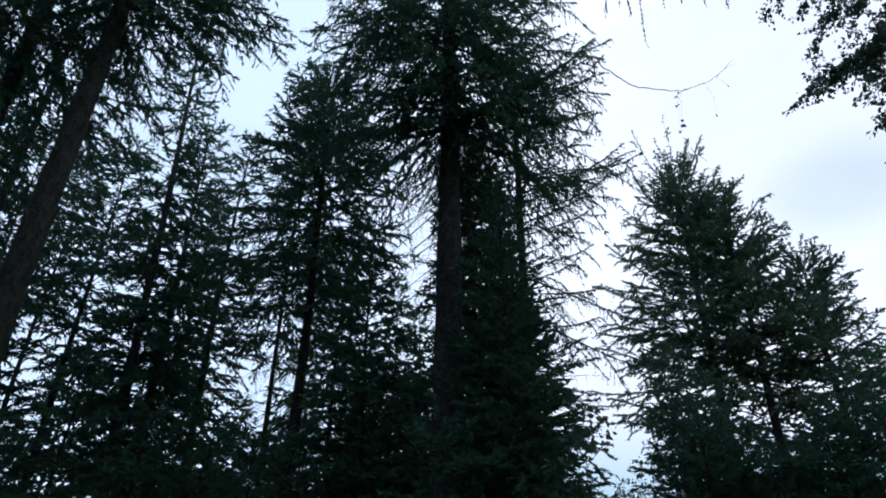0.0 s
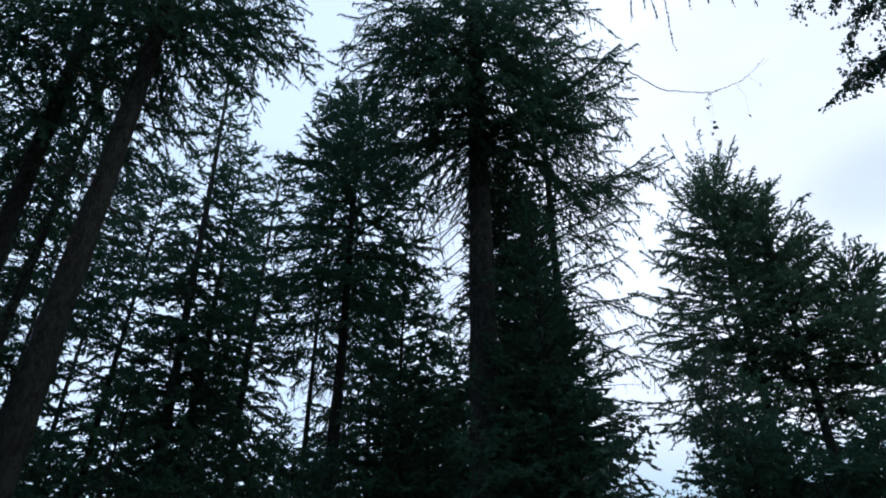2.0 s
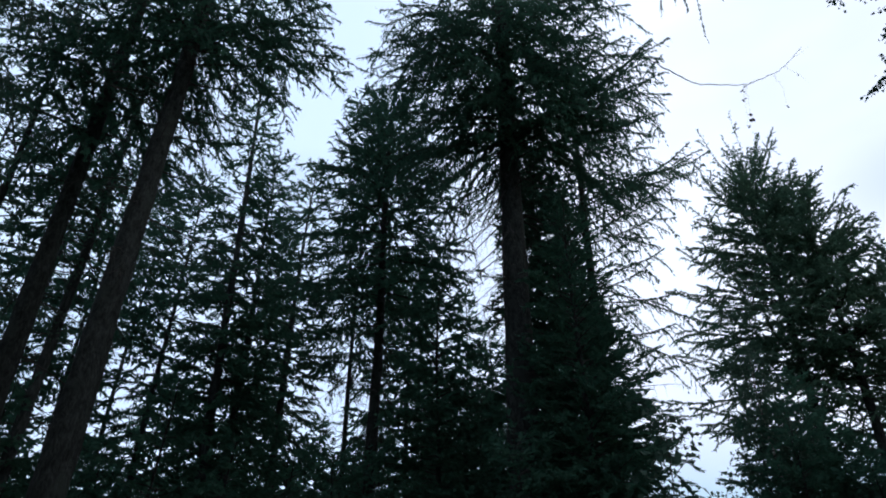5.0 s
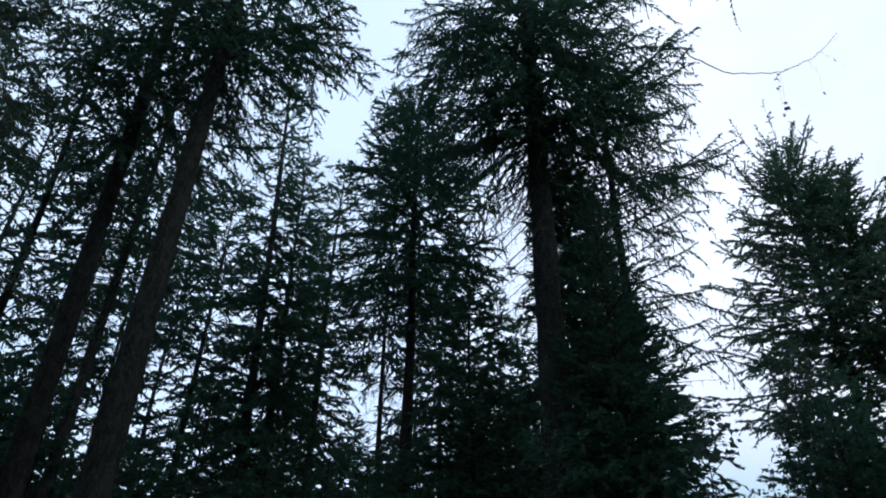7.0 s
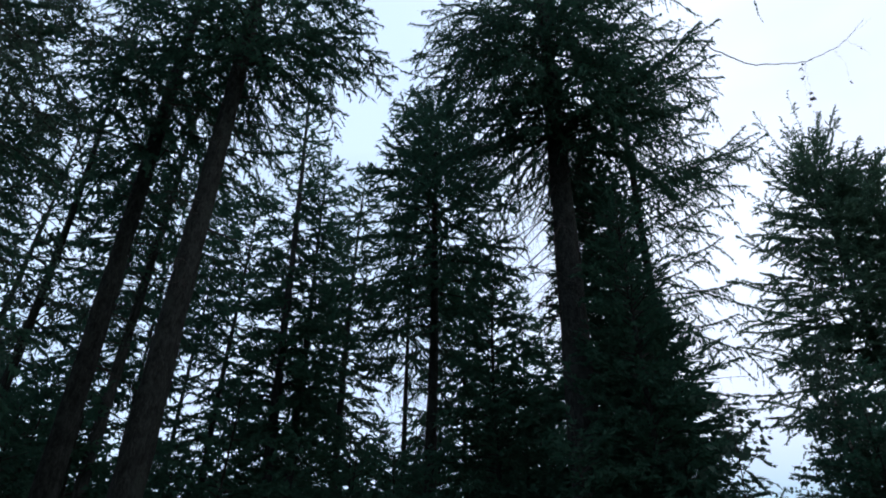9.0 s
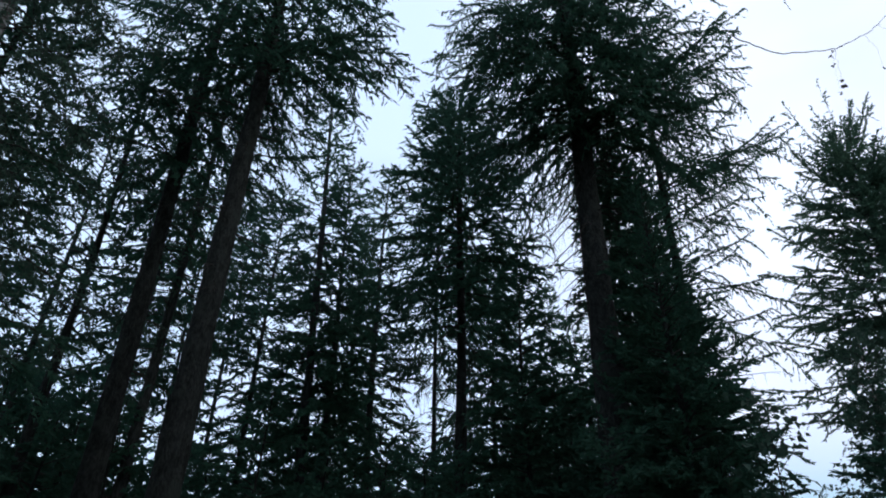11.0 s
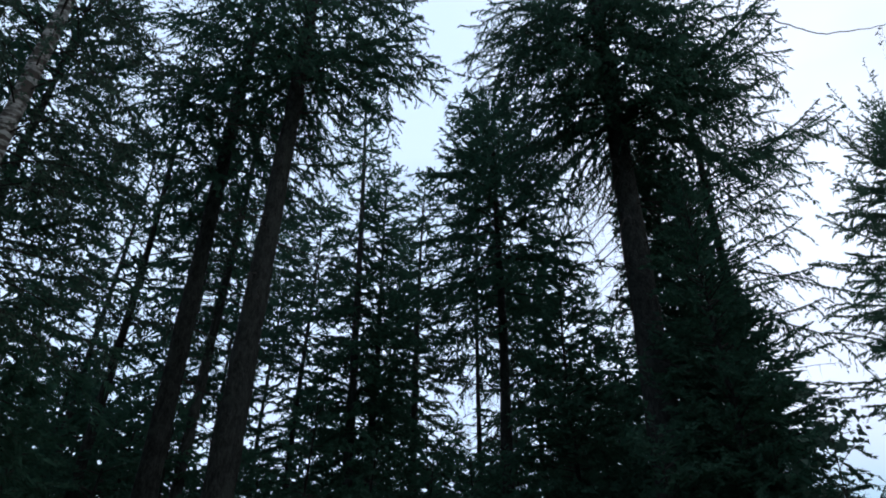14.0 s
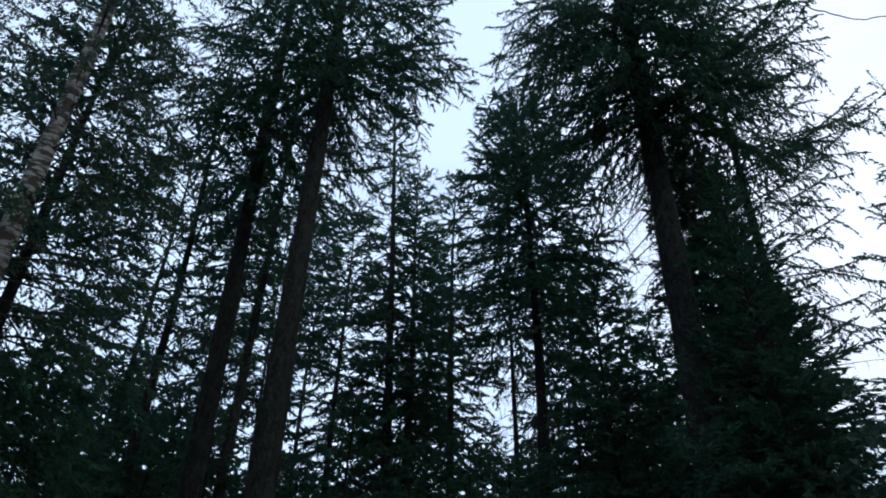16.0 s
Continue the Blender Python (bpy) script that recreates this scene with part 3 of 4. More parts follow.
# ---- the great spruce ahead and its neighbours ----
C1 = spot(1.0, 9.5)
C2 = spot(8.7, 12)
great = spruce(11, C1, 20, 0.58, 9.4, 2.75, "tall dark old spruce with drooping dense boughs and bare lower trunk", boughs=205, core=1.0, crowd=1.25, shape=0.55, dead=4.4, dead_n=50,
               dead_len=1.3, dead_extra=[tip_at(C1, 9.0, -7.0, 33.5, 9.2, 0.1, 0.05), tip_at(C1, 8.8, -6.0, 31.5, 8.8, 0.12, 0.06), tip_at(C1, 8.5, -7.5, 30.0, 9.6, 0.1, 0.06), tip_at(C1, 8.2, -5.5, 29.5, 8.8, 0.1, 0.08),
                           tip_at(C1, 7.9, -7.0, 28.0, 9.4, 0.1, 0.1), tip_at(C1, 7.5, -5.8, 27.2, 9.0, 0.08, 0.08), tip_at(C1, 7.2, -6.6, 26.0, 9.6, 0.08, 0.08), tip_at(C1, 6.8, -4.8, 24.6, 9.0, 0.08, 0.08),
                           tip_at(C1, 6.5, -5.6, 22.6, 9.4, 0.08, 0.08), tip_at(C1, 8.6, -3.6, 31.0, 8.4, 0.12, 0.05), tip_at(C1, 6.1, -4.4, 21.0, 9.0, 0.08, 0.08), tip_at(C1, 7.7, -3.4, 27.6, 8.4, 0.1, 0.05)], hang=0.75, sway=0.03, name="old_spruce", split=True, sag=0.4, twig=0.18, per=0.46, ratio=0.48, width=0.033, size=0.064, density=1.12,
               extra=[tip_at(C1, 9.7, 18.7, 45.2, 9.2, 0.1, 0.12), tip_at(C1, 9.6, 18.9, 45.0, 8.5, 0.1, 0.12), tip_at(C1, 9.8, 18.2, 44.9, 9.9, 0.1, 0.12), tip_at(C1, 9.4, 17.2, 43.8, 8.5, 0.14, 0.12), tip_at(C1, 9.6, 17.8, 44.6, 9.6, 0.12, 0.1), tip_at(C1, 9.5, 18.0, 44.0, 8.9, 0.14, 0.1), tip_at(C1, 9.3, 16.5, 43.0, 9.3, 0.16, 0.1),
                      tip_at(C1, 9.1, 15.5, 41.5, 9.0, 0.18, 0.1), tip_at(C1, 10.2, 14.0, 47.0, 9.5, 0.2, 0.05), tip_at(C1, 10.6, 13.0, 48.5, 9.0, 0.2, 0.05),
                      tip_at(C1, 10.2, -9.0, 37.0, 8.6, 0.25, 0.05), tip_at(C1, 10.3, -11.5, 40.0, 8.8, 0.25, 0.05), tip_at(C1, 10.5, -12.5, 43.2, 9.2, 0.25, 0.05), tip_at(C1, 10.9, -13.0, 45.2, 9.0, 0.25, 0.03),
                      tip_at(C1, 9.9, -8.0, 39.0, 8.4, 0.25, 0.05), tip_at(C1, 9.7, -7.0, 35.5, 9.0, 0.22, 0.05), tip_at(C1, 9.4, -6.0, 37.0, 8.2, 0.2, 0.05), 
                      tip_at(C1, 11.2, -11.0, 47.0, 9.0, 0.25, 0.0), tip_at(C1, 11.6, -12.0, 49.0, 8.8, 0.25, 0.0), tip_at(C1, 11.4, -9.0, 48.0, 8.4, 0.25, 0.0),
                      tip_at(C1, 10.6, -10.0, 44.5, 8.4, 0.25, 0.0), tip_at(C1, 10.0, -10.0, 42.0, 9.6, 0.25, 0.0), tip_at(C1, 10.7, -5.0, 42.0, 8.0, 0.25, 0.0), tip_at(C1, 10.4, 5.0, 42.0, 8.0, 0.25, 0.0),
                      tip_at(C1, 10.0, 8.0, 41.0, 8.3, 0.25, 0.0), tip_at(C1, 10.9, 10.0, 45.0, 8.4, 0.25, 0.0), tip_at(C1, 9.4, 5.0, 38.5, 8.4, 0.25, 0.0), tip_at(C1, 8.8, 4.5, 35.0, 8.8, 0.2, 0.05), tip_at(C1, 10.4, 0.0, 41.5, 8.2, 0.25, 0.0), tip_at(C1, 10.8, 2.0, 44.0, 7.8, 0.25, 0.0), tip_at(C1, 11.3, -2.0, 46.0, 7.8, 0.25, 0.0), tip_at(C1, 11.6, 3.0, 48.0, 7.6, 0.25, 0.0),
                      tip_at(C1, 12.0, 0.0, 49.5, 7.6, 0.25, 0.0), tip_at(C1, 10.0, 1.5, 39.5, 8.6, 0.25, 0.0), tip_at(C1, 11.4, 7.0, 46.5, 8.0, 0.25, 0.0), tip_at(C1, 10.9, 6.0, 44.0, 8.2, 0.25, 0.0), tip_at(C1, 11.8, 8.0, 49.0, 8.2, 0.25, 0.0),
                      (12.6, 190, 3.2, -3, 0.22, 0), (11.2, 225, 2.4, 0, 0.2, 0),
                      tip_at(C1, 11.9, 14.5, 49.6, 9.4, 0.25, 0), tip_at(C1, 12.2, 16.0, 51.0, 9.0, 0.25, 0), tip_at(C1, 11.2, 13.5, 47.6, 8.6, 0.25, 0), tip_at(C1, 12.4, -13.0, 51.0, 8.8, 0.25, 0), tip_at(C1, 11.9, -14.0, 49.6, 9.2, 0.25, 0), (12.2, 272, 2.5, 2, 0.2, 0), (12.6, 258, 2.4, 2, 0.2, 0), (13.0, 284, 2.4, 3, 0.2, 0), (13.3, 266, 2.3, 3, 0.2, 0), (12.0, 292, 2.4, 2, 0.2, 0), (12.4, 240, 2.3, 2, 0.2, 0)])
spruce(12, C2, 15.5, 0.30, 8.9, 2.0, "slender spruce with long feathery boughs hanging with twigs", boughs=88, core=0.6, crowd=1.2, hang=0.85, sway=0.05, split=True, shape=0.9, twig=0.17, per=0.5, ratio=0.42, width=0.032, size=0.064, density=1.12, dead=5, dead_n=16,
       extra=[tip_at(C2, 10.0, 22.6, 38.8, 11.4, 0.15, 0.32), tip_at(C2, 10.1, 21.0, 38.2, 11.9, 0.2, 0.3), tip_at(C2, 9.7, 20.6, 36.9, 11.2, 0.2, 0.28), tip_at(C2, 10.3, 17.9, 38.7, 11.2, 0.12, 0.14), tip_at(C2, 9.6, 19.6, 36.4, 11.0, 0.14, 0.12),
              tip_at(C2, 9.7, 16.8, 36.2, 12.4, 0.16, 0.1), tip_at(C2, 9.1, 18.6, 33.4, 11.6, 0.12, 0.1), tip_at(C2, 8.9, 16.0, 33.0, 12.2, 0.14, 0.1), tip_at(C2, 8.6, 17.3, 31.6, 11.2, 0.12, 0.1),
              tip_at(C2, 8.1, 15.2, 30.4, 11.8, 0.12, 0.1), tip_at(C2, 7.8, 16.6, 28.6, 11.4, 0.12, 0.12), tip_at(C2, 7.5, 14.4, 27.2, 12.0, 0.12, 0.14), tip_at(C2, 7.6, 19.9, 22.4, 12.2, 0.1, 0.1),
              tip_at(C2, 7.2, 15.4, 25.2, 11.6, 0.12, 0.12), tip_at(C2, 6.5, 16.0, 21.6, 12.0, 0.1, 0.1), tip_at(C2, 6.7, 18.2, 17.7, 12.4, 0.12, 0.06), tip_at(C2, 6.9, 13.0, 24.0, 11.4, 0.12, 0.1),
              tip_at(C2, 7.6, 5.0, 27.0, 11.4, 0.12, 0.1), tip_at(C2, 8.4, 4.6, 30.0, 11.6, 0.12, 0.1), tip_at(C2, 9.0, 5.4, 33.0, 11.2, 0.12, 0.1), tip_at(C2, 6.6, 6.2, 24.0, 11.2, 0.12, 0.1),
              tip_at(C2, 8.0, 7.0, 29.0, 10.8, 0.12, 0.1), tip_at(C2, 7.2, 6.8, 27.0, 13.0, 0.12, 0.1), tip_at(C2, 8.6, 10.8, 32.0, 10.6, 0.12, 0.1), tip_at(C2, 7.6, 10.6, 28.5, 10.8, 0.12, 0.1), tip_at(C2, 10.6, 8.0, 39.0, 11.0, 0.2, 0.0), tip_at(C2, 10.0, 9.4, 36.5, 10.8, 0.2, 0.0), tip_at(C2, 9.4, 7.6, 34.5, 11.0, 0.2, 0.0), tip_at(C2, 11.2, 9.6, 41.5, 11.0, 0.2, 0.0), tip_at(C2, 11.6, 7.0, 43.0, 11.2, 0.2, 0.0)])
spruce(13, spot(6.4, 8.7), 7.8, 0.14, 0.4, 1.34, "dense young dark spruce with boughs down to the ground", boughs=300, hang=0.12, shape=0.85, group="young spruces",
       name="young_spruce", split=True, twig=0.1, core=0.95, rise=(0.85, 0.15), per=0.3, size=0.06, width=0.028, sheath=0.02)


def seen_at(azimuth, elevation, distance):
    """A point by its bearing, its height angle from the eye and its distance over the ground."""
    return np.array(spot(azimuth, distance, 1.6 + distance * math.tan(radians(elevation))))


def strand(parent, base, points, radius, name, label="", mat=None):
    """A thin bent twig through a few points, as one part."""
    ax = np.array([p - np.array(base) for p in points])
    t = np.linspace(0, 1, len(ax))
    u = np.linspace(0, 1, 5 * len(ax))
    fine = np.stack([np.interp(u, t, ax[:, k]) for k in range(3)], -1)
    for _ in range(3):
        fine[1:-1] = (fine[:-2] + fine[1:-1] * 2 + fine[2:]) / 4
    fine[1:-1] += np.random.default_rng(3).normal(0, 0.006, fine[1:-1].shape)
    return part(name, *tubes(fine[None], np.linspace(radius, radius * 0.25, len(fine))[None], 5), mat or TWIG, parent, label)


# the long bare bough end that swings out from the great spruce, with dry twigs hanging from it
swing = strand(great, C1, [seen_at(18.2, 44.7, 8), seen_at(20.5, 43.1, 8), seen_at(22.0, 41.9, 8), seen_at(24.4, 41.2, 8), seen_at(26.6, 40.5, 8), seen_at(29.5, 40.45, 8), seen_at(31.1, 40.9, 8), seen_at(32.6, 41.6, 8)],
               0.010, "dead_branch", "long bare sagging branch end")
for a, b, c2, r in (((26.5, 40.5), (26.3, 39.4), (25.95, 37.2), 0.0016), ((26.8, 40.5), (26.5, 38.8), (26.45, 37.6), 0.0016), ((29.4, 40.4), (29.9, 39.3), (29.7, 37.7), 0.0014),
                    ((30.6, 40.7), (31.4, 39.9), (32.1, 38.9), 0.0014), ((31.6, 41.1), (32.4, 41.2), (33.2, 41.4), 0.0014)):
    strand(swing, (0, 0, 0), [seen_at(*q, 8) - np.array(C1) for q in (a, b, c2)], r, "hanging_twig")
rng = np.random.default_rng(17)
for az, el, big in ((26.35, 40.1, 0.04), (26.7, 40.4, 0.035), (26.27, 39.4, 0.04), (26.4, 38.2, 0.05), (26.45, 37.75, 0.065), (25.95, 37.25, 0.035), (31.45, 39.75, 0.03), (29.7, 37.7, 0.03), (27.4, 40.5, 0.03)):
    p = seen_at(az, el, 8) - np.array(C1)
    part("dry_leaf", *blades(rng, np.repeat(p[None], 5, 0), unit(rng.normal(size=(5, 3)) - UP), np.full(5, big), np.full(5, big * 0.75)), TWIG, swing, "shrivelled dark dry leaf")

# sparsely needled twigs that hang from the boughs overhead
tuft_rng = np.random.default_rng(23)
for az, el, drift in ((24.4, 45.2, 0.6), (20.6, 48.4, 0.8), (22.3, 48.6, 0.3), (23.4, 47.6, -0.4), (27.2, 47.5, 0.5), (29.2, 47.2, -0.3), (31.5, 46.4, 0.4), (33.6, 45.4, 0.5)):
    line = [seen_at(az + drift, 54.0, 8.5), seen_at(az + drift * 0.9, 51.0, 8.5), seen_at(az + drift * 0.4, (51.0 + el) / 2, 8.5), seen_at(az, el, 8.5)]
    stem = np.array(line)[None] - np.array(C1)
    bare = tubes(stem, np.array([[0.006, 0.005, 0.004, 0.002]]), 4)
    clad = sprays(tuft_rng, stem, np.array([1.5]), gap2=0.06, twig=0.13, size=0.05, width=0.022, hang=0.9, sheath=0.025)[0]
    part("hanging_twig", *join(bare, clad), TWIG, great, second=NEEDLES, first_n=len(bare[1]))

# thin bare twigs that cross the sky between the crowns
for pts in (((-18, 46.9), (-15, 47.6), (-11.9, 48.1), (-6, 49)), ((-16.3, 51.1), (-14.1, 50.2), (-10.8, 50.9), (-5, 52)), ((-14.7, 48.3), (-14.3, 49.3), (-14.0, 50.2))):
    strand(great, C1, [seen_at(*q, 8.6) for q in pts[::-1]], 0.006, "dead_branch", "thin bare dead twig")

# ---- the row of tall trunks ----
C3 = spot(-36.9, 8)
spruce(21, C3, 17, 0.42, 9.3, 2.5, "tall spruce with a thick bare straight trunk", core=1.0, boughs=105, crowd=1.3, dead=4.5, dead_n=30, dead_len=1.3, hang=0.5, sway=0.04, twig=0.18, per=0.46, ratio=0.48, width=0.033, size=0.064, density=1.12,
       name="old_spruce", split=True, sag=0.22, rise=(0.75, 0.0), extra=[
           tip_at(C3, 8.9, -21.7, 46.0, 7.4, 0.06, 0.1), tip_at(C3, 8.5, -26.4, 42.6, 7.6, 0.08, 0.12), tip_at(C3, 9.2, -17.8, 47.2, 7.8, 0.1, 0.1), tip_at(C3, 8.1, -27.5, 39.5, 8.0, 0.1, 0.1),
           tip_at(C3, 9.4, -22.0, 49.4, 7.4, 0.12, 0.08), tip_at(C3, 9.3, -24.0, 47.5, 7.0, 0.12, 0.08), tip_at(C3, 9.2, -27.0, 46.5, 6.8, 0.12, 0.08), tip_at(C3, 9.6, -19.5, 49.0, 8.0, 0.14, 0.06),
           tip_at(C3, 9.0, -30.0, 45.5, 6.6, 0.14, 0.06), tip_at(C3, 9.4, -34.0, 47.0, 6.2, 0.14, 0.06), tip_at(C3, 9.0, -40.0, 45.5, 6.6, 0.14, 0.06), 
           tip_at(C3, 8.8, -44.0, 42.5, 7.6, 0.14, 0.06), tip_at(C3, 7.5, -29.0, 37.0, 8.2, 0.1, 0.1), tip_at(C3, 6.9, -30.5, 33.0, 8.0, 0.08, 0.1),
           tip_at(C3, 9.7, -26.0, 49.5, 6.8, 0.14, 0.06), tip_at(C3, 9.8, -38.0, 49.0, 6.2, 0.14, 0.06)])
C4 = spot(-42.3, 10)
spruce(22, C4, 18, 0.38, 8.3, 2.2, "tall spruce with a bare trunk beside others", boughs=85, core=1.0, crowd=1.1, dead=4, dead_n=18, hang=0.8, sway=0.04, name="old_spruce", bottom=1.0, shape=0.5, twig=0.19, per=0.42, size=0.068, density=1.1,
       split=True, extra=[tip_at(C4, 8.8, -51.0, 40.5, 9.6, 0.14, 0.1), tip_at(C4, 8.4, -49.0, 38.0, 9.2, 0.14, 0.1), tip_at(C4, 8.8, -47.0, 40.0, 8.6, 0.14, 0.1), tip_at(C4, 8.2, -46.5, 36.5, 9.0, 0.14, 0.1),
                          tip_at(C4, 9.2, -45.0, 42.0, 8.4, 0.14, 0.1), tip_at(C4, 7.6, -47.5, 34.0, 9.4, 0.1, 0.1), tip_at(C4, 7.0, -37.5, 31.5, 9.4, 0.1, 0.1), tip_at(C4, 6.6, -46.0, 30.0, 9.6, 0.1, 0.1)])
row = dict(group="slender spruces", bark=BARK_FAR, core=0.25, size=0.075, width=0.039, whorl=0.46, twig=0.185, density=1.1)
dark = "slender dark spruce among the row of trunks"
spruce(23, spot(-40.1, 13), 17, 0.26, 7.2, 1.8, dark, boughs=105, dead=4, dead_n=14, fine=1.35, **row)
spruce(48, spot(-49.0, 15), 13.5, 0.2, 3.5, 1.9, dark, boughs=95, fine=1.5, **row)
spruce(24, spot(-41.4, 18), 15, 0.19, 6.5, 1.6, dark, boughs=120, fine=1.7, **row)
spruce(25, spot(-38.0, 20), 15, 0.17, 6.5, 1.6, dark, boughs=120, fine=1.7, **row)
spruce(35, spot(-34.3, 21), 15.0, 0.2, 9, 1.5, dark, boughs=90, fine=1.7, **row)
spruce(26, spot(-31.5, 18), 13.7, 0.24, 4.5, 1.9, dark, boughs=150, fine=1.5, shape=0.5, **row)
spruce(27, spot(-25.8, 15), 18.2, 0.29, 4.5, 1.35, "narrow spruce with a thin open top", boughs=210, crowd=1.1, fine=1.45, shape=0.9, lean=(0.0, -2.8), **row)
spruce(28, spot(-25, 16), 13.8, 0.27, 3.5, 1.5, dark, boughs=200, fine=1.45, shape=0.5, **row)
spruce(36, spot(-22.9, 21), 14.6, 0.2, 3.5, 1.7, dark, boughs=190, fine=1.7, **row)
spruce(29, spot(-20.9, 18), 15.4, 0.29, 3.5, 1.55, "slender spruce with a paler pointed top", boughs=200, fine=1.5, shape=0.65, bottom=0.45, needles=NEEDLES_PALE_LIT, **{**row, "core": 0.5})
spruce(30, spot(-14.9, 18), 17.0, 0.2, 7.7, 1.75, dark, boughs=165, crowd=0.9, dead=5, dead_n=40, fine=1.4, hang=0.9, **row)
spruce(31, spot(-12.8, 13), 14.0, 0.33, 7.2, 2.0, "spruce with an open spreading crown", shape=0.45, boughs=170, crowd=0.75, dead=4, dead_n=44, dead_len=1.4, fine=1.3, group="slender spruces", core=0.45, size=0.088, width=0.037, whorl=0.4, twig=0.19)
spruce(32, spot(-9.4, 17), 11.3, 0.2, 3.0, 1.6, "round-topped dark spruce behind bare trunks", boughs=220, fine=1.45, shape=0.42, hang=0.6, **{**row, "core": 0.5})
spruce(33, spot(-4.2, 18), 10.8, 0.16, 2.0, 1.6, dark, boughs=210, fine=1.6, **row)
spruce(47, spot(-1.9, 16), 8.9, 0.14, 1.5, 1.2, dark, boughs=150, fine=1.5, **row)
spruce(39, spot(-17.3, 23), 8.0, 0.14, 1.0, 1.7, dark, boughs=130, fine=1.8, **row)
young = dict(group="young spruces", name="young_spruce", core=0.95, sheath=0.05, width=0.04, size=0.085, twig=0.16, hang=0.15)
dense = "dense young dark spruce with boughs down to the ground"
spruce(34, spot(-6.7, 11), 7.8, 0.14, 0.4, 1.5, dense, boughs=240, fine=1.2, **young)
spruce(37, spot(3.0, 11), 10.6, 0.16, 0.4, 1.5, dense, boughs=390, fine=1.15, shape=0.6, **young)
spruce(66, spot(5.4, 10.4), 9.1, 0.13, 0.4, 1.4, dense, boughs=330, fine=1.15, **young)
spruce(38, spot(7.8, 10), 6.2, 0.12, 0.4, 1.3, dense, boughs=220, fine=1.15, **young)

# ---- the birch and the slender trunks beside it ----
broadleaf(41, spot(-61.0, 7), 15, 0.28, 3.9, 1.8, "birch with white peeling bark and hanging leafy twigs", limbs=140, weep=0.5, rise=(0.75, 0.3), group="birches", sway=0.03, fill=1.0, leaf=0.044, twig_gap=0.07)
spruce(42, spot(-59.2, 9), 12, 0.22, 2.5, 2.0, "dark slender spruce behind the birch", boughs=180, core=0.7, fine=1.3, whorl=0.4, width=0.028, group="slender spruces")
broadleaf(43, spot(-47.4, 12), 14, 0.22, 5.5, 2.6, "slender grey-barked aspen with an airy crown", limbs=50, weep=0.3, bark=BARK, name="aspen_tree", sway=0.15, leaf=0.06)
broadleaf(44, spot(50.8, 7), 12, 0.24, 4.3, 1.8, "birch with dense small dark leaves", limbs=215, weep=0.2, group="birches", fill=2.1, leaf=0.053, twig_gap=0.055, twig=0.7, keep=facing(240, 15, 0.12),
          rise=(0.6, 0.05), profile=lambda v: np.clip(0.5 + 1.1 * (1 - v), 0, 1))

# ---- the trees across the clearing ----
# their needle colour is raised to carry the open-sky light they stand in
free = dict(rise=(1.2, -0.08), sag=0.1, whorl=0.72, crowd=0.8, group="free-standing spruces", sway=0.05, twig=0.15, core=0.5, size=0.07, width=0.042, hang=0.3, per=0.3, ratio=0.4, density=1.12, sheath=0.025, needles=NEEDLES_PALE_LIT)
spread = "broad spruce with upswept branch tips standing free"
spruce(51, spot(24.5, 20), 14.9, 0.42, 6.0, 3.5, spread, boughs=210, fine=1.25, shape=0.7, split=True, **free)
spruce(52, spot(28.2, 19), 12.6, 0.38, 6.6, 2.8, spread, boughs=130, fine=1.3, shape=0.7, split=True, **free)
spruce(53, spot(33.3, 21), 11.5, 0.34, 5.4, 2.3, spread, boughs=130, fine=1.4, shape=0.7, **free)
under_free = "young spruce below the free-standing trees"
bush = "leafy birch bush below the spruces"
bushy = dict(limbs=85, name="birch_bush", leaf=0.075, group="bushes", fill=1.4, twig=0.8)
broadleaf(55, spot(20.8, 15), 6.9, 0.12, 0.8, 1.35, bush, **{**bushy, "fill": 2.2})
spruce(56, spot(25.6, 15.5), 5.2, 0.1, 0.3, 1.7, under_free, boughs=130, fine=1.55, **young)
spruce(57, spot(31.4, 15), 5.2, 0.1, 0.3, 1.7, under_free, boughs=130, fine=1.55, **young)
broadleaf(58, spot(38.3, 15), 6.6, 0.12, 0.8, 1.3, bush, **bushy)
broadleaf(59, spot(15.8, 27), 5.7, 0.12, 0.8, 1.6, "pale green birch bush far across the clearing", limbs=50, name="birch_bush", leaf=0.14, group="bushes", fill=0.9)
spruce(60, spot(33.7, 16), 6.4, 0.12, 0.4, 1.7, under_free, boughs=160, fine=1.5, **young)
for i, (az, d, h) in enumerate([(23.6, 16, 6.6), (28.6, 16.5, 4.8), (35.6, 17, 6.9), (20.4, 16, 6.4), (41, 15, 6.6), (22.3, 14.5, 5.6), (24.8, 17.5, 6.2), (27.2, 14.5, 4.4), (31.6, 17, 5.4)]):
    spruce(62 + i, spot(az, d), h, 0.11, 0.3, 1.6, under_free, boughs=120, fine=1.6, **young)
broadleaf(61, spot(13.0, 6.9), 3.62, 0.035, 1.2, 0.45, "rowan sapling with broad drooping leaves", limbs=26, name="sapling", leaf=0.09, fill=0.7, weep=0.35, bark=TWIG, sway=0.05, twig_gap=0.12)
cable = thing("overhead_cable", "thin dark cable slung between two spruces", "cable", spot(8.4, 12))
u = np.linspace(0, 1, 25)
ends = [np.array(spot(8.4, 11.9, 4.65)), np.array(spot(24.4, 19.9, 6.55))]
run = ends[0] * (1 - u[:, None]) + ends[1] * u[:, None] - UP * (0.25 * 4 * u * (1 - u))[:, None] - np.array(spot(8.4, 12))
part("wire", *tubes(run[None], np.full((1, 25), 0.004), 5), TWIG, cable)

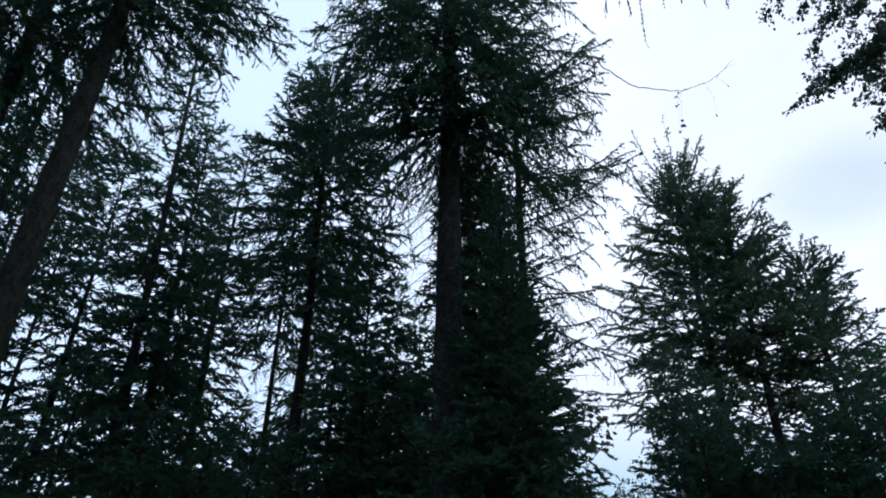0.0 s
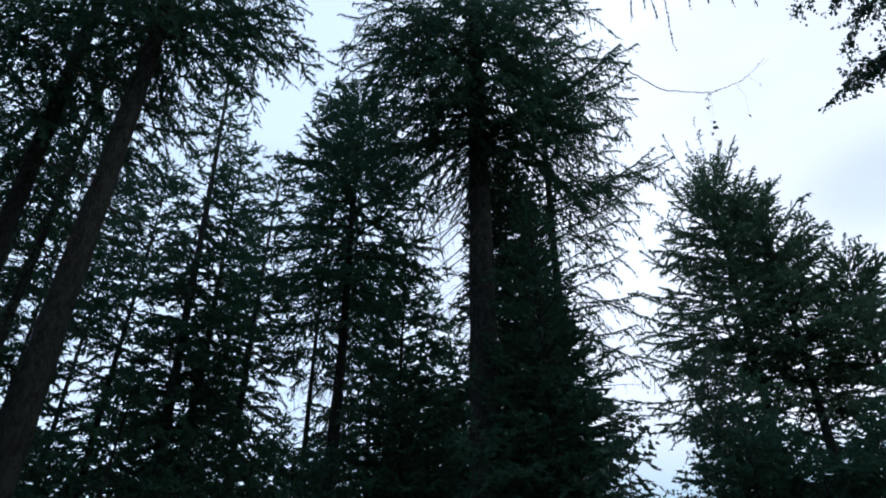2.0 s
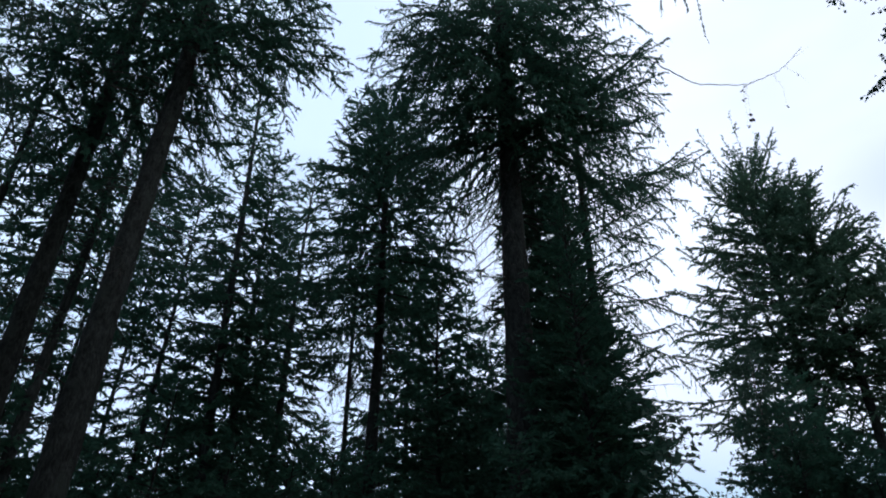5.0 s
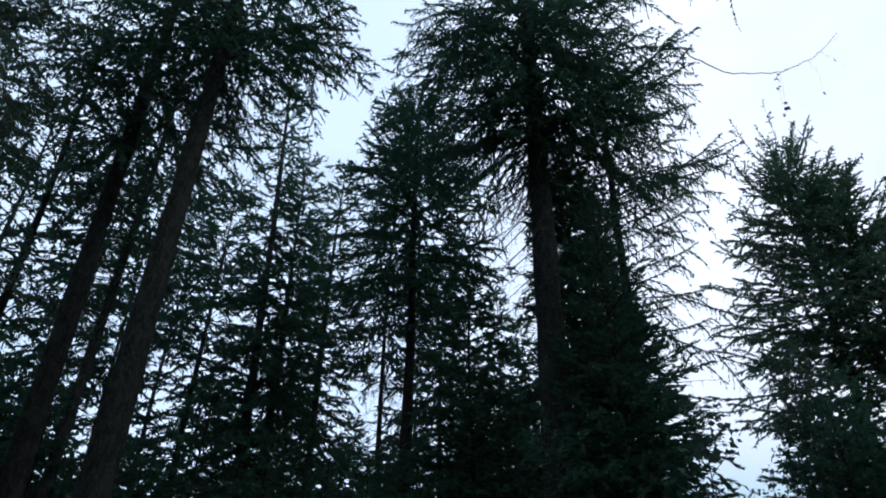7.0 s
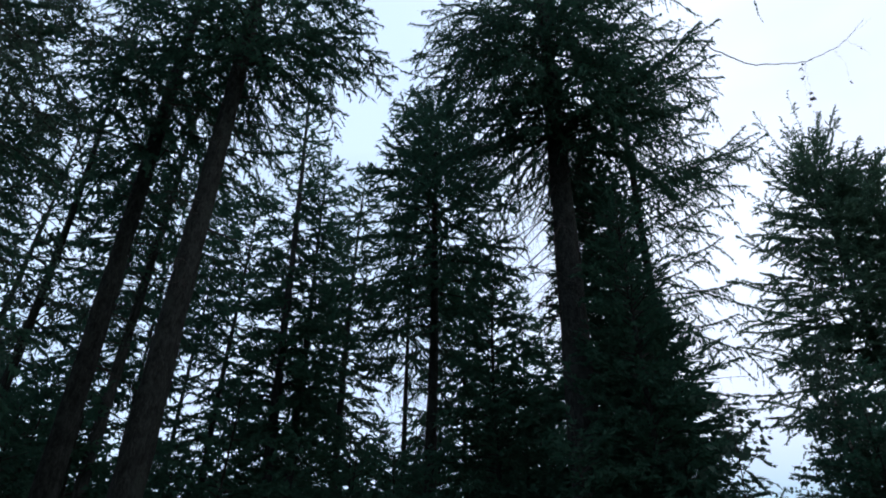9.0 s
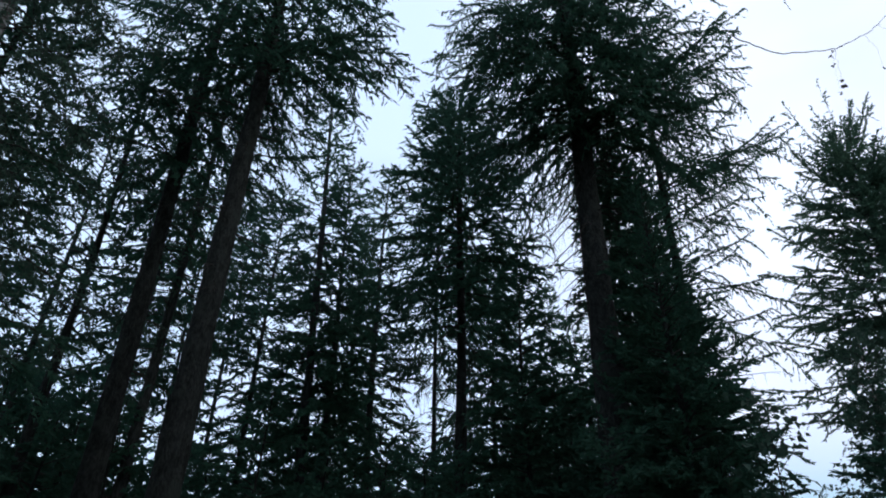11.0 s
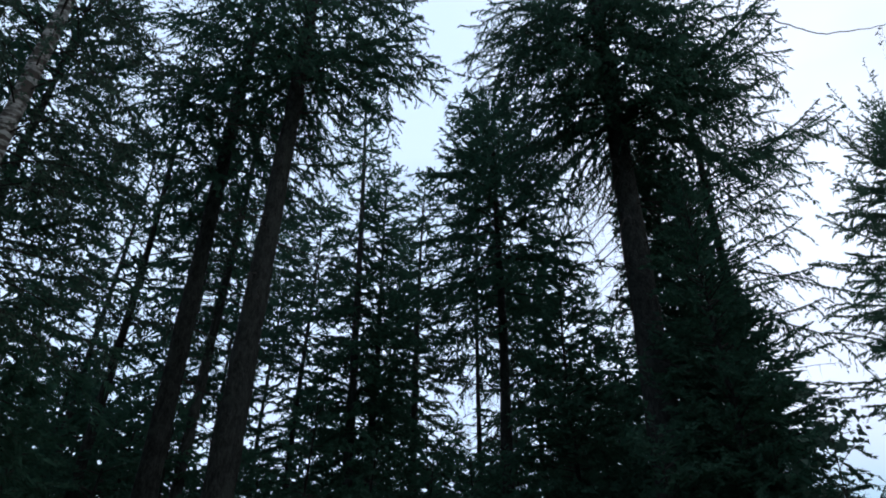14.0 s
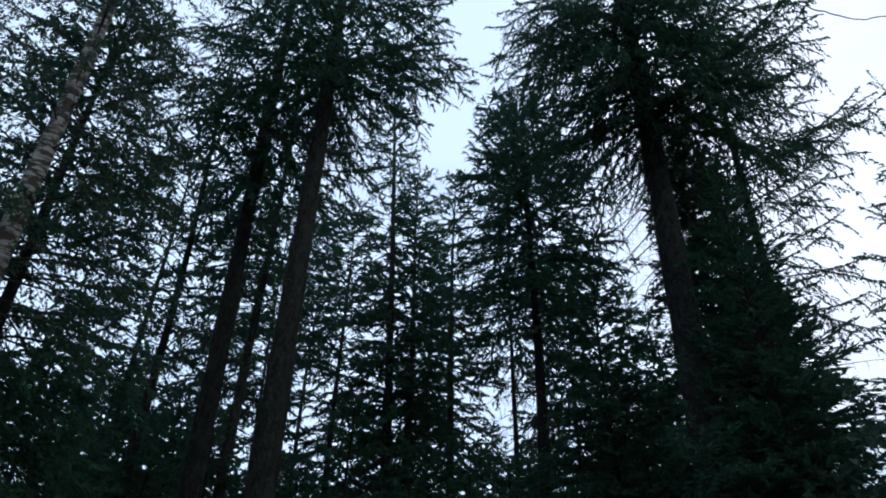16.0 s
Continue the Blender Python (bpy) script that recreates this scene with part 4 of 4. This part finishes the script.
# ---- undergrowth ----
rng = np.random.default_rng(5)
for i, (az, d, h) in enumerate([(-68, 9, 4.8), (-63, 12, 5.2), (-58.5, 9.5, 4.3), (-54, 9.5, 4.7), (-52, 11.5, 4.9), (-50, 14, 5.6), (-46, 11, 4.4), (-50, 13, 6.0), (-38, 16, 4.6), (-41, 13, 5.2), (-44, 13, 5.4), (-42.6, 16, 5.8), (-36.5, 18, 5.6), (-47.4, 17, 6.4), (-33, 12, 3.2), (-30, 13, 5.8), (-27, 18, 5.6), (-24, 12, 4.6),
                               (-20, 15, 5.6), (-16, 12, 4.4), (-11.8, 15.5, 5.6), (-13.6, 21, 6.0), (-15.6, 18, 5.6), (-17.0, 23, 6.9), (-18.3, 20, 6.4), (-7.2, 17, 6.6), (-19, 13, 4.6), (-22, 17, 5.2), (-34, 15, 4.9), (-37, 11, 3.6), (-13.5, 10.5, 4.1), (-4, 12, 5.6), (0, 8, 3.8), (8.8, 8.2, 3.4), (-1.5, 15, 6.5), (-3.0, 13, 5.9), (-5.4, 14, 5.6), (-35.5, 14, 4.6), (-40, 15, 5.4), (-44.5, 16, 6.2)]):
    spruce(70 + i, spot(az, d), h, 0.03 + 0.016 * h, 0.3, 0.26 * h + 0.2, "young spruce in the dark undergrowth", boughs=70, fine=min(1.7, max(1.05, 0.115 * d)), size=0.085, width=0.04, twig=0.17, group="young spruces", name="young_spruce", core=0.95, whorl=0.3, sheath=0.06,
           turn=float(rng.uniform(0, 360)))


# ---- the wood goes on behind the rows; round the camera it is added to block light ----
def far_wood(seed, label, places, name="far_wood", grain=1.0):
    """Many distant conifers as one mass."""
    r = np.random.default_rng(seed)
    sets_w, sets_l = [], []
    for az, d, h in places:
        (tv, tf), axis, _ = trunk_mesh(r, h, 0.02 * h, 0.05, 6, 8)
        tf = np.concatenate([tf[:, [0, 1, 2]], tf[:, [0, 2, 3]]])
        n = int((9 if grain < 2 else 3) * h)
        z = h * (0.08 + 0.9 * r.uniform(0, 1, n))
        ln = (0.2 * h) * np.minimum(1, 1.3 * (1 - z / h)) ** 0.8 * r.uniform(0.6, 1.1, n) + 0.2
        ax = bough_axes(r, z, r.uniform(0, 6.283, n), ln, r.normal(0.1, 0.15, n), np.full(n, 0.3), np.full(n, 0.1), axis, 4)
        leaf, _ = sprays(r, ax, ln, gap2=grain * 0.3, gap3=grain * 0.16, twig=0.5, size=grain * 0.32, width=grain * 0.13, hang=0.3, sheath=0.4 * grain)
        off = np.array(spot(az, d))
        sets_w.append((tv + off, tf))
        sets_l.append((leaf[0] + off, leaf[1]))
    w, lf = join(*sets_w), join(*sets_l)
    wood = part(name, *join(w, lf), BARK_FAR, None, second=NEEDLES, first_n=len(w[1]))
    return tagged(wood, label, "wood", kind="stuff")


r = np.random.default_rng(9)
far_wood(91, "distant dark conifers behind the row of trunks", [(a + r.uniform(-1, 1), r.uniform(24, 36), r.uniform(6.0, 9.5) * (0.95 if -25 < a < -4 else 1.3 if a < -44 else 1.04)) for a in np.linspace(-78, -2, 48)])
# out of view: darkens the near side of the trees ahead
far_wood(92, "unseen conifers added behind the camera to hold back sky light", [(a + r.uniform(-3, 3), r.uniform(13, 25), r.uniform(11, 16.5)) for a in np.linspace(64, 274, 52)], grain=3.4)
far_wood(93, "low dark wood beyond the clearing", [(a + r.uniform(-0.6, 0.6), r.uniform(24, 34), r.uniform(6.4, 8.0) if a > 21 else r.uniform(3.4, 4.6)) for a in np.linspace(17.8, 48, 34)], grain=0.9)
